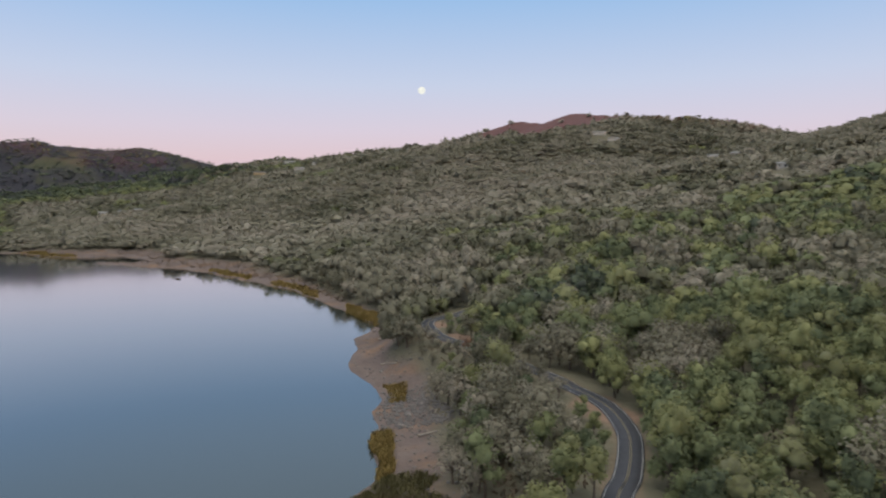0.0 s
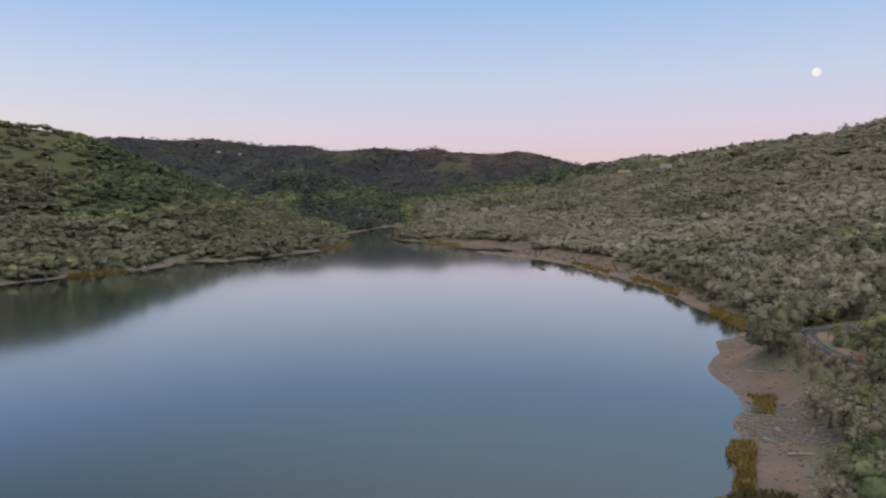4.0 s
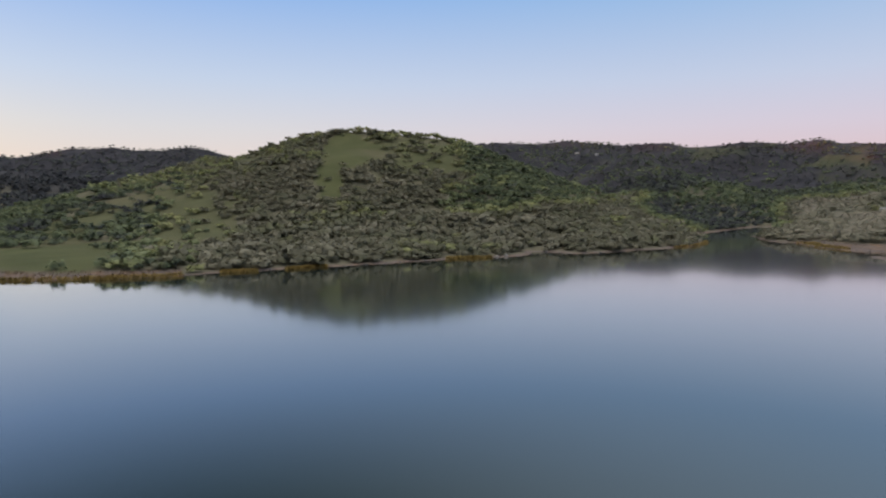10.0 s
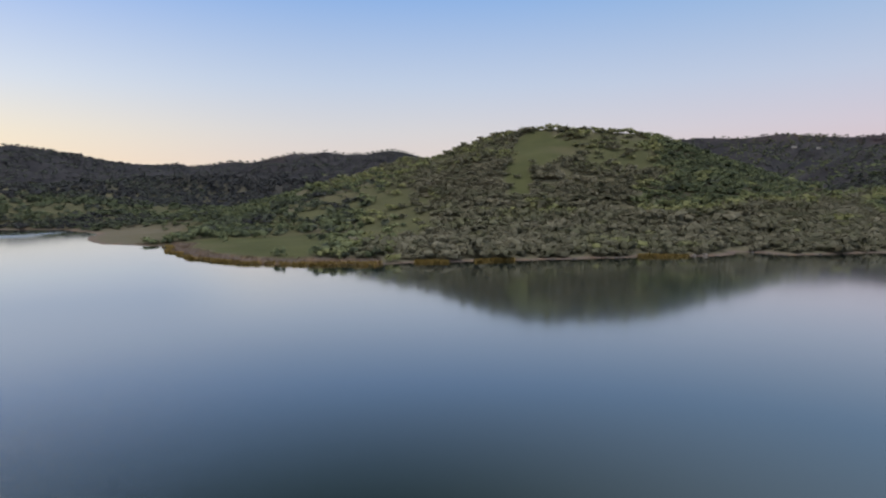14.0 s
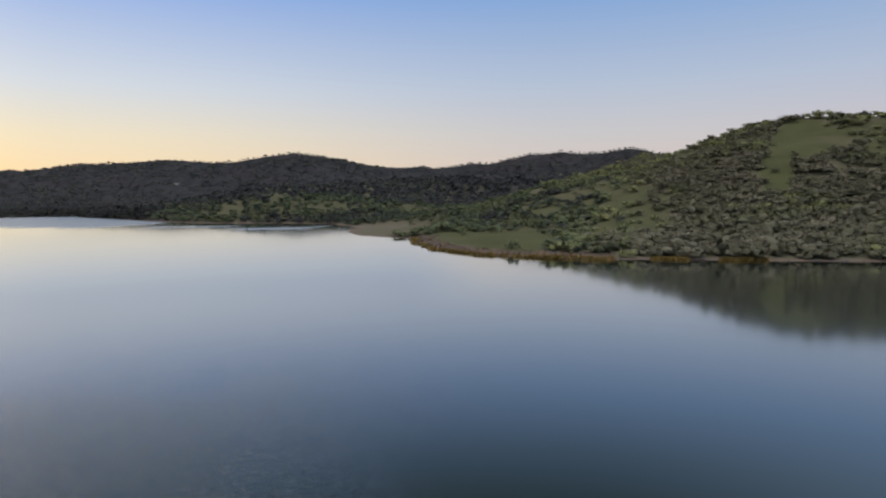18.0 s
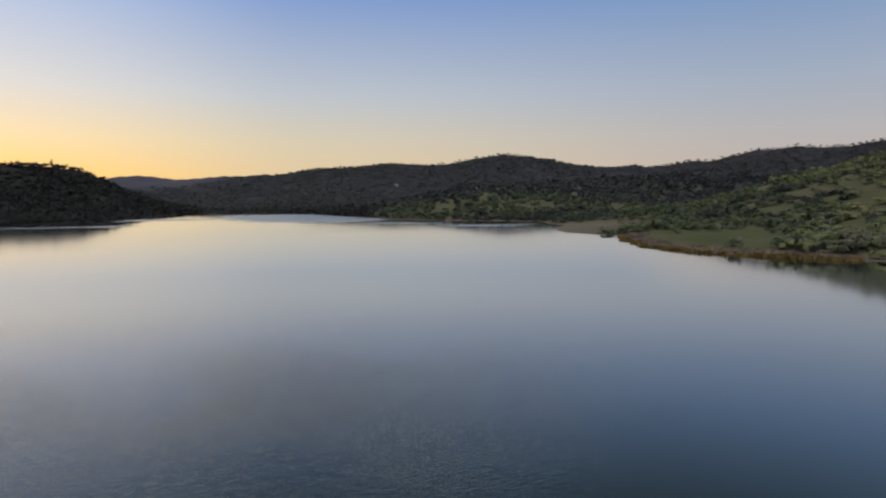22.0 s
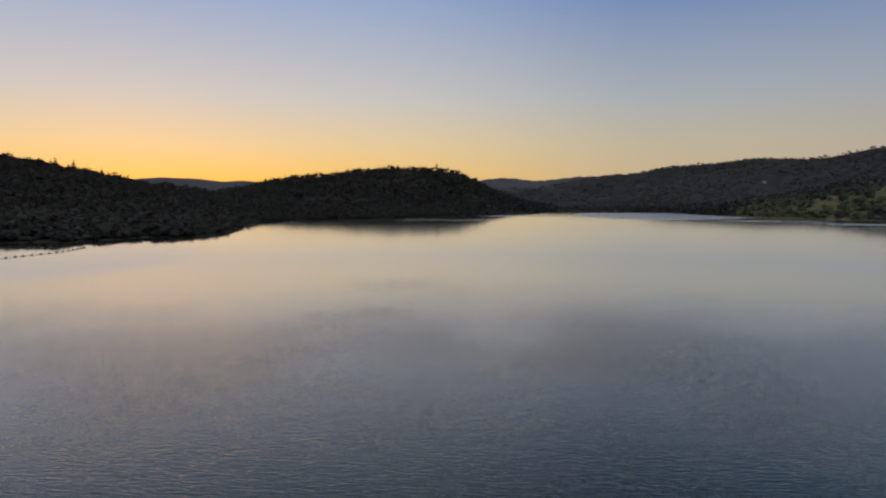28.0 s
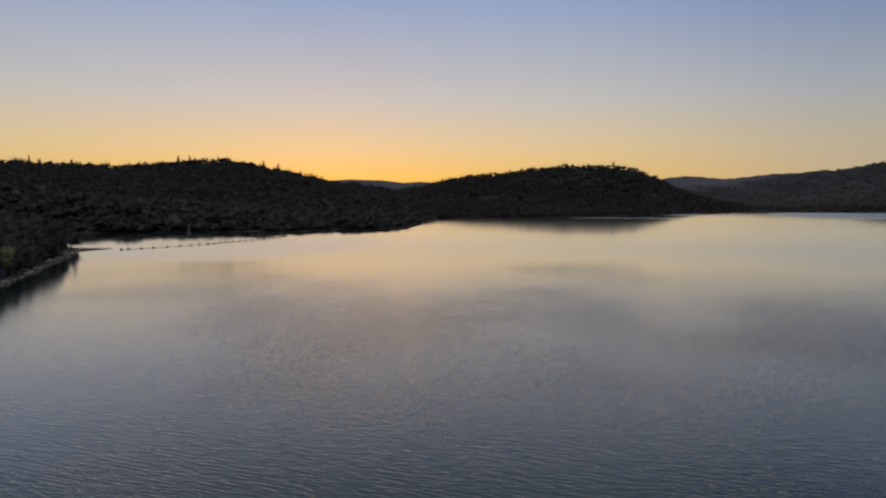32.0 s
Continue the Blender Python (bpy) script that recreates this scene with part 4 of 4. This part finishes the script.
def crest_trees(kinds, ridge, first, last, count, seed, small=1.0):
    """Trees along a stretch of a crest, given by its points."""
    _, line, _ = CRESTS[ridge]
    r = np.random.default_rng(seed)
    where = np.sort(r.uniform(first, last, count))
    i = np.minimum(where.astype(int), len(line) - 2)
    p = line[i] + (line[i + 1] - line[i]) * (where - i)[:, None] + r.normal(0, 9, (count, 2))
    z = height(p[:, 0], p[:, 1])
    for (x, y), h in zip(p, z):
        src = kinds[r.integers(len(kinds))]
        m = Matrix.Translation((x, y, h - 2.6 * small)) @ pose(0, 0, 0, 0, 0, r.uniform(0, 360))
        if src.name in taken:
            ob = copy_thing(src, m)
        else:
            taken.add(src.name)
            ob = src
            ob.matrix_basis = m
        size = small * r.uniform(0.65, 1.2)
        ob.scale = (size, size, size)


crest_trees(CREST_OAKS, "oak_hill", 1, 5.2, 34, 61)
crest_trees(PINES, "oak_hill", 2, 4.2, 5, 68)
crest_trees(CREST_OAKS, "oak_hill", 5.2, 7.2, 10, 62)
crest_trees(PINES, "oak_hill", 7.55, 7.7, 2, 63)
crest_trees(PINES, "wooded_hill", 1, 8, 40, 64, 0.55)
crest_trees(PINES + CREST_OAKS, "west_hill", 1, 8, 34, 65, 0.6)
crest_trees(CREST_OAKS, "east_ridge", 2, 6.6, 10, 66)
crest_trees(CREST_OAKS, "east_ridge", 11.2, 16, 14, 67)

# ---- reeds, stones, shrubs and driftwood of the shore ----


def reed_bed(name, label, az0, az1, d0, d1, inner, outer, count, tall, mat, seed, oval=False):
    """Upright tufts between two distances from the waterline."""
    r = np.random.default_rng(seed)
    a, d = np.radians(r.uniform(az0, az1, count * 6)), r.uniform(d0, d1, count * 6)
    x, y = d * np.sin(a), d * np.cos(a)
    s = inland(x, y)
    n = fbm(x, y, 12, 2, 113) - 0.5
    off_road, _ = line_distance(x, y, ROAD_LINE[::3])
    if oval:
        s = np.where(np.hypot((np.degrees(a) - (az0 + az1) / 2) / (az1 - az0), (d - (d0 + d1) / 2) / (d1 - d0)) * 2 + n * 0.9 < 1, s, -99)
    keep = np.nonzero((s > inner + n * 4) & (s < outer + n * 5) & (off_road > 5))[0][:count]
    x, y, z = x[keep], y[keep], np.maximum(height(x[keep], y[keep], s[keep]), -0.2)
    k = len(x)
    V = []
    for blade in range(5):
        t, lean = r.uniform(0, 2 * math.pi, k), r.normal(0, 0.28, (k, 2)) * tall
        h = tall * r.uniform(0.6, 1.25, k)
        wide = 0.16 * tall * r.uniform(0.5, 1.2, k)
        ox, oy = r.normal(0, 0.25 * tall, k), r.normal(0, 0.25 * tall, k)
        cx, cy = np.cos(t) * wide, np.sin(t) * wide
        V.append(np.stack([np.stack([x + ox - cx, y + oy - cy, z - 0.1], -1), np.stack([x + ox + cx, y + oy + cy, z - 0.1], -1),
                           np.stack([x + ox + cx * 0.4 + lean[:, 0], y + oy + cy * 0.4 + lean[:, 1], z + h], -1),
                           np.stack([x + ox - cx * 0.4 + lean[:, 0], y + oy - cy * 0.4 + lean[:, 1], z + h], -1)], 1))
    v = np.concatenate(V).reshape(-1, 3)
    nn = np.tile((0.0, -0.3, 0.95), (len(v), 1))
    ob = new(name, mesh_of(name, v, np.arange(len(v)).reshape(-1, 4), mat, nn))
    return tagged(ob, label, "reeds", kind="stuff")


m_sedge = plain("green_sedge", (0.17, 0.155, 0.075, 1), 0.9, 0.1, 0.4, 0.3, True)
m_dry = plain("dry_grass", (0.24, 0.18, 0.135, 1), 0.9, 0.1, 0.35, 0.3, True)
gold = "golden brown reeds standing along the waterline"
reed_bed("reeds", gold, -8.2, -4.4, 138, 168, 0.5, 7, 700, 1.5, m_reed, 121, True)
reed_bed("sedge", "olive green sedge at the edge of the beach", -10.5, 3.6, 98, 143, 1, 16, 1500, 1.0, m_sedge, 122, True)
reed_bed("reeds", gold, -6.3, -3.4, 194, 212, 3, 11, 260, 1.0, m_reed, 123)
reed_bed("reeds", gold, -8.8, -5.3, 316, 379, -0.5, 9, 700, 1.5, m_reed, 124)
reed_bed("reeds", gold, -15.3, -11.3, 408, 495, 3, 11, 500, 1.5, m_reed, 125)
reed_bed("reeds", gold, -20.4, -17, 508, 598, 4, 12, 500, 1.5, m_reed, 126)
reed_bed("reeds", gold, -33.8, -30.2, 797, 899, 3, 14, 500, 1.8, m_reed, 127)
reed_bed("reeds", gold, -104.3, -86, 446, 725, -1, 4.5, 3600, 2.2, m_reed, 128)
reed_bed("reeds", gold, -82.9, -79.8, 477, 521, -1, 4, 420, 1.8, m_reed, 129)
reed_bed("reeds", gold, -77.3, -73.7, 490, 537, -1, 4, 500, 2.0, m_reed, 130)
reed_bed("reeds", gold, -62.9, -58.8, 536, 609, -1, 6, 600, 1.9, m_reed, 131)
reed_bed("reeds", gold, -43, -40.2, 751, 878, 0, 6, 400, 1.9, m_reed, 132)
reed_bed("dry_grass", "dry brown grass on the drawn down shore", -106.7, -86, 458, 779, 5, 26, 2600, 0.9, m_dry, 133)
reed_bed("dry_grass", "dry brown grass on the drawn down shore", -8.2, 16.5, 109, 298, 22, 38, 1300, 0.7, m_dry, 134)
reed_bed("dry_grass", "dry brown grass on the drawn down shore", -34.8, -8.2, 295, 918, 9, 34, 2600, 1.2, m_dry, 135)

m_stone = plain("grey_stone", (0.2, 0.185, 0.175, 1), 0.9, 0.2, 0.4, 1.2)
m_pale = plain("pale_rock", (0.34, 0.31, 0.28, 1), 0.9, 0.2, 0.35, 0.6)
m_drift = plain("bleached_wood", (0.42, 0.37, 0.32, 1), 0.85, 0.2, 0.3, 2.5)


def stones(name, label, az0, az1, d0, d1, inner, outer, count, size, mat, seed):
    """Angular stones lying on the shore, joined."""
    r = np.random.default_rng(seed)
    a, d = np.radians(r.uniform(az0, az1, count * 6)), r.uniform(d0, d1, count * 6)
    x, y = d * np.sin(a), d * np.cos(a)
    s = inland(x, y)
    keep = np.nonzero((s > inner) & (s < outer))[0][:count]
    x, y, z = x[keep], y[keep], height(x[keep], y[keep], s[keep])
    k = len(x)
    sc = size * r.uniform(0.35, 1.3, (k, 1, 1)) ** 1.6
    t = r.uniform(0, math.pi, (k, 1))
    v = CUBE[None] * r.uniform(0.7, 1.2, (k, 8, 1)) * sc * r.uniform(0.7, 1.4, (k, 1, 3)) * (1, 1, 0.7)
    v = np.stack([v[..., 0] * np.cos(t) - v[..., 1] * np.sin(t), v[..., 0] * np.sin(t) + v[..., 1] * np.cos(t), v[..., 2]], -1)
    v += np.stack([x, y, z + 0.1 * size], -1)[:, None]
    f = (CUBE_FACES[None] + np.arange(k)[:, None, None] * 8).reshape(-1, 4)
    return tagged(new(name, mesh_of(name, v.reshape(-1, 3), f, mat)), label, "stones", kind="stuff")


stones("shore_stones", "grey stones strewn over the muddy beach", -7.1, 2.1, 171, 205, 1, 20, 900, 0.55, m_stone, 141)
stones("shore_stones", "grey stones strewn over the muddy beach", -9.2, 3.1, 120, 337, 0, 22, 900, 0.4, m_stone, 142)
stones("waterline_stones", "dark stones along the waterline", -104.6, -38.9, 445, 936, 0, 3, 1500, 0.9, m_stone, 143)
stones("waterline_stones", "dark stones along the waterline", -33.7, -8.2, 262, 899, 0, 3, 900, 0.8, m_stone, 144)
stones("point_rocks", "pale rocks on the bank of the wooded point", -205.4, -198.3, 209, 384, 1, 5, 160, 0.9, m_pale, 145)


def rock(az, d, size, seed):
    """A boulder: a cube cut rounder and roughened."""
    r = np.random.default_rng(seed)
    bm = bmesh.new()
    bmesh.ops.create_icosphere(bm, subdivisions=2, radius=size)
    for v in bm.verts:
        v.co *= float(r.uniform(0.8, 1.15))
        v.co.z *= 0.7
    me = bpy.data.meshes.new("boulder")
    bm.to_mesh(me)
    bm.free()
    me.materials.append(m_pale)
    ob = tagged(new("boulder", me), "pale boulder on the lake shore", "rock", "boulders on the shore")
    p = spot(az, d)
    ob.location = (p.x, p.y, float(height(np.array([p.x]), np.array([p.y]))[0]) + 0.2 * size)
    return ob


for k, (az, d, size) in enumerate(((-3.2, 181, 0.9), (-2, 189, 0.7), (-4.7, 196, 0.8), (-5.7, 228, 0.7), (-202.6, 284, 1.4), (-200.8, 306, 1.2), (-58.3, 595, 1.6), (-57.5, 602, 2.2))):
    rock(az, d, size, 150 + k)


def driftwood(az, d, length, turn, seed):
    """A bleached log with a few broken branch stubs."""
    r = np.random.default_rng(seed)
    ob = tagged(new("driftwood_log"), "long bleached driftwood log lying on the beach", "log", "driftwood on the beach")
    bm, pts = bmesh.new(), [Vector((length * (i / 5 - 0.5), float(r.normal(0, 0.12)), 0.25)) for i in range(6)]
    for i in range(5):
        limb(bm, pts[i], pts[i + 1], 0.3 - 0.035 * i, 0.3 - 0.035 * (i + 1), 7)
    part("log", bm, m_drift, ob)
    for k in range(3):
        p = pts[1 + k]
        part("branch_stub", limb(bmesh.new(), p, p + Vector((r.uniform(-.5, .8), r.uniform(-1.2, 1.2), r.uniform(0.2, 0.8))), 0.1, 0.04), m_drift, ob)
    p = spot(az, d)
    ob.matrix_basis = pose(p.x, p.y, float(height(np.array([p.x]), np.array([p.y]))[0]), 0, 0, turn)
    return ob


for k, row in enumerate(((-4.4, 228, 11, 20), (-1, 165, 9, 35), (-3.4, 172, 5, -30), (-0.6, 181, 4, 80), (-5.3, 270, 6, 10), (-6.1, 304, 5, 60), (0.7, 149, 5, 15))):
    driftwood(*row, 160 + k)

SHRUBS = [make_tree("shrub", 2.2 + 0.4 * k, 1.5, 130, 0.24, m, lab, "shrub") for k, (m, lab) in enumerate((
    (m_oak, "low olive green shrub at the top of the beach"), (m_grey, "leafless brown shrub at the top of the beach"), (m_grey, "low grey willow bush beside the water")))]
for ob in SHRUBS:
    tagged(ob, group="shrubs on the shore")
r = np.random.default_rng(171)
a, d = np.radians(r.uniform(-8, 14, 1500)), r.uniform(108, 370, 1500)
sx_, sy_ = d * np.sin(a), d * np.cos(a)
ss_ = inland(sx_, sy_)
keep = np.nonzero((ss_ > 25) & (ss_ < 36) & (line_distance(sx_, sy_, ROAD_LINE[::3])[0] > 7))[0][:75]
sz_ = height(sx_[keep], sy_[keep], ss_[keep])
for k, i in enumerate(keep):
    m = Matrix.Translation((sx_[i], sy_[i], sz_[k])) @ pose(0, 0, 0, 0, 0, r.uniform(0, 360))
    if k < 3:
        ob = SHRUBS[k]
        ob.matrix_basis = m
    else:
        ob = copy_thing(SHRUBS[int(r.integers(3))], m)
    size = r.uniform(0.5, 1.3)
    ob.scale = (size, size, size)

# a rust red bush beside the bend, and dark bushes on the grass of the spit
m_rust = (plain("rust_crown", (0.2, 0.12, 0.085, 1), 0.9, 0.1, 0.3, 1.5), plain("rust_leaves", (0.31, 0.19, 0.13, 1), 0.9, 0.1, 0.35, 1.5, True))
rusty = make_tree("shrub", 4.5, 2.8, 420, 0.26, m_rust, "rust red bush beside the bend of the road", "shrub")
p = spot(2.4, 214)
rusty.location = (p.x, p.y, float(height(np.array([p.x]), np.array([p.y]))[0]))
m_bush = (foliage("bush_crown", (0.16, 0.34)), foliage("bush_leaves", (0.16, 0.34), True))
BUSHES = [make_tree("bush", 6.0 + k, 4.2, 150, 0.6, m_bush, "dark green bush standing in the grass of the spit", "bush") for k in range(3)]
r = np.random.default_rng(173)
fresh = list(BUSHES)
for az0_, d0_, spread, count in ((-88.5, 761, 9, 5), (-86.7, 510, 8, 6), (-87.6, 568, 14, 7), (-90.2, 720, 12, 6), (-93.1, 804, 10, 6), (-95.8, 858, 16, 7), (-85, 518, 12, 7), (-89.4, 648, 8, 4)):
    c0 = spot(az0_, d0_)
    for k in range(count):
        x, y = c0.x + r.normal(0, spread), c0.y + r.normal(0, spread)
        if float(inland(np.array([x]), np.array([y]))[0]) < 22:
            continue
        m = Matrix.Translation((x, y, float(height(np.array([x]), np.array([y]))[0]))) @ pose(0, 0, 0, 0, 0, r.uniform(0, 360))
        if fresh:
            ob = fresh.pop()
            ob.matrix_basis = m
        else:
            ob = copy_thing(BUSHES[int(r.integers(3))], m)
        size = r.uniform(0.6, 1.25)
        ob.scale = (size, size, size * 0.9)
        tagged(ob, group="bushes on the spit")

# ---- the wooded point ----
x, y, z, s = scatter(200, 460, 4.2, 0.98, 181)
keep = (bearing(x, y)[0] < -194.5) & (s > 4) & (s > beach_width(x, y))
x, y, z = x[keep], y[keep], z[keep]
# near-black tints paint the backlight of the point into its trees
plant("point_woodland", "tall trees crowded on the wooded point, darkened in colour for backlight", CONES + NEAR[:3], x, y, z, np.random.default_rng(182).uniform(2.4, 4.2, len(x)), 0.02 + 0.05 * np.random.default_rng(183).uniform(0, 1, len(x)), m_forest, 1.25)

# ---- houses on the ridges ----
m_wall = plain("pale_render", (0.55, 0.52, 0.49, 1), 0.8, 0.3, 0.1, 0.5)
m_roof = plain("grey_roof", (0.3, 0.29, 0.28, 1), 0.7, 0.3, 0.2, 0.6)
m_tan = plain("tan_wall", (0.5, 0.38, 0.22, 1), 0.8, 0.3, 0.15, 0.5)
m_glass, n = material("window_glass", 0.08, 0.5)
colour(n, (0.03, 0.035, 0.045, 1))


def house(site, az, w_, d_, h_, turn, wall_mat, label):
    ob = tagged(new("house"), label, "house", "houses on the ridges")
    part("wall", box(bmesh.new(), -w_ / 2, -d_ / 2, -3, w_ / 2, d_ / 2, h_), wall_mat, ob)
    bm = bmesh.new()
    e, top = 0.6, h_ + d_ * 0.2
    v = [bm.verts.new(p) for p in ((-w_ / 2 - e, -d_ / 2 - e, h_ - 0.1), (w_ / 2 + e, -d_ / 2 - e, h_ - 0.1), (w_ / 2 + e, d_ / 2 + e, h_ - 0.1), (-w_ / 2 - e, d_ / 2 + e, h_ - 0.1),
                                   (-w_ / 2 - e, 0, top), (w_ / 2 + e, 0, top))]
    for f in ((0, 1, 5, 4), (2, 3, 4, 5), (1, 2, 5), (3, 0, 4), (3, 2, 1, 0)):
        bm.faces.new([v[i] for i in f])
    part("roof", bm, m_roof, ob, "low pitched grey roof")
    count = max(2, int(w_ / 4))
    for k in range(count):
        x = -w_ / 2 + w_ * (k + 0.5) / count
        name = "door" if k == count // 2 else "window"
        z0 = 0.1 if name == "door" else 1.0
        for side_ in (-1, 1):
            y0, y1 = sorted((side_ * (d_ / 2 - 0.05), side_ * (d_ / 2 + 0.04)))
            part(name, box(bmesh.new(), x - 0.8, y0, z0, x + 0.8, y1, 2.3), m_glass, ob)
    x, y, z = site
    ob.matrix_basis = pose(x, y, z + 1.6, 0, 0, turn - az)
    return ob


pale_house = "long pale house with a low grey roof on the wooded ridge"
for site, (az, _, w_, d_, h_, turn, tan_) in zip(SITES, HOUSES):
    house(site, az, w_, d_, h_, turn, m_tan if tan_ else m_wall, "tan house with a low grey roof among trees" if tan_ else pale_house)

# ---- buoy line, intake tower and small floating things ----
m_buoy = plain("weathered_buoy", (0.03, 0.024, 0.02, 1), 0.6, 0.4, 0.3, 3)
m_rope = plain("dark_rope", (0.06, 0.055, 0.05, 1), 0.9, 0.1, 0.2, 5)
m_concrete = plain("stained_concrete", (0.1, 0.1, 0.1, 1), 0.85, 0.2, 0.25, 0.5)


def lathe(bm, profile, sides=12):
    """Turns a profile of (radius, height) about the upright axis."""
    loops = [[bm.verts.new((r_ * math.cos(t), r_ * math.sin(t), z_)) for t in np.arange(sides) * 2 * math.pi / sides] for r_, z_ in profile]
    for a_, b_ in zip(loops, loops[1:]):
        for i in range(sides):
            bm.faces.new((a_[i], a_[(i + 1) % sides], b_[(i + 1) % sides], b_[i]))
    bm.faces.new(loops[0][::-1]), bm.faces.new(loops[-1])
    return bm


BUOYS = curve_through(polar([(-195.4, 367), (-193.9, 371), (-190.9, 384), (-188.6, 396), (-186.5, 415), (-183.3, 444), (-181.7, 478)]), 6.0)
first = tagged(new("buoy"), "dark barrel buoy on the boom across the cove", "buoy", "buoys of the boom")
part("float", lathe(bmesh.new(), ((0.4, -0.3), (0.62, -0.15), (0.7, 0.1), (0.62, 0.45), (0.3, 0.6)), 10), m_buoy, first)
part("ring", lathe(bmesh.new(), ((0.08, 0.6), (0.14, 0.65), (0.14, 0.72), (0.08, 0.8)), 8), m_rope, first)
for k, (x, y) in enumerate(BUOYS):
    m = pose(x, y, 0.1, 0, 0, 37 * k)
    if k:
        copy_thing(first, m)
    else:
        first.matrix_basis = m
bm = bmesh.new()
for a_, b_ in zip(BUOYS, BUOYS[1:]):
    limb(bm, (*a_, 0.06), (*b_, 0.06), 0.07, 0.07, 4)
me = bpy.data.meshes.new("boom_rope")
bm.to_mesh(me)
bm.free()
me.materials.append(m_rope)
tagged(new("boom_rope", me), "dark floating rope that joins the buoys", "rope")

tower = tagged(new("intake_tower"), "slim dark concrete intake tower standing in the cove", "tower")
p = spot(-189.6, 535)
tower.location = (p.x, p.y, 0)
part("base", lathe(bmesh.new(), ((2.1, -4), (2.1, 0.4), (1.8, 0.7), (1.7, 2.0), (1.8, 2.2)), 16), m_concrete, tower)
part("shaft", lathe(bmesh.new(), ((1.0, 2.2), (0.9, 5.7), (1.15, 6.0)), 14), m_concrete, tower)
part("cabin", box(bmesh.new(), -1.0, -1.0, 6.0, 1.0, 1.0, 7.75), m_concrete, tower)
part("roof", lathe(bmesh.new(), ((1.5, 7.75), (1.5, 7.9), (0.15, 8.6)), 4), m_concrete, tower)

for k, (az, d, size) in enumerate(((-22.9, 546, 1.4), (-185.4, 88.1, 0.13), (-199.1, 78.5, 0.13), (-171.7, 116, 0.15), (-177.3, 119, 0.15))):
    p = spot(az, d)
    ob = tagged(new("floating_log"), "short dark log floating on the water", "log", "floating logs")
    part("log", limb(limb(bmesh.new(), (-1.6 * size, 0, 0), (0.4 * size, 0.1 * size, 0.25 * size), 0.3 * size, 0.4 * size, 7),
                     (0.4 * size, 0.1 * size, 0.25 * size), (1.8 * size, 0, 0.5 * size), 0.4 * size, 0.15 * size, 7), m_bark, ob)
    ob.matrix_basis = pose(p.x, p.y, 0.05, 0, 0, 50 * k)

# ---- moon ----
m_moon, n = material("moon_face", 1.0, 0.0)
glow_ = n.add("ShaderNodeEmission")
n.link(n.ramp(n.noise(n.pos, 0.05, 3), [(0.35, (0.78, 0.8, 0.72, 1)), (0.65, (1.0, 0.99, 0.9, 1))]), glow_.inputs[0])
glow_.inputs[1].default_value = 1.0
n.link(glow_.outputs[0], n.out.inputs[0])
bm = bmesh.new()
bmesh.ops.create_uvsphere(bm, u_segments=32, v_segments=20, radius=26)
me = bpy.data.meshes.new("moon")
bm.to_mesh(me)
bm.free()
me.materials.append(m_moon)
for f in me.polygons:
    f.use_smooth = True
moon = tagged(new("moon", me), "pale full moon low in the evening sky", "moon", kind="structure")
moon.location = spot(-1.9, 4700, EYE + 4700 * math.tan(radians(9.57)))
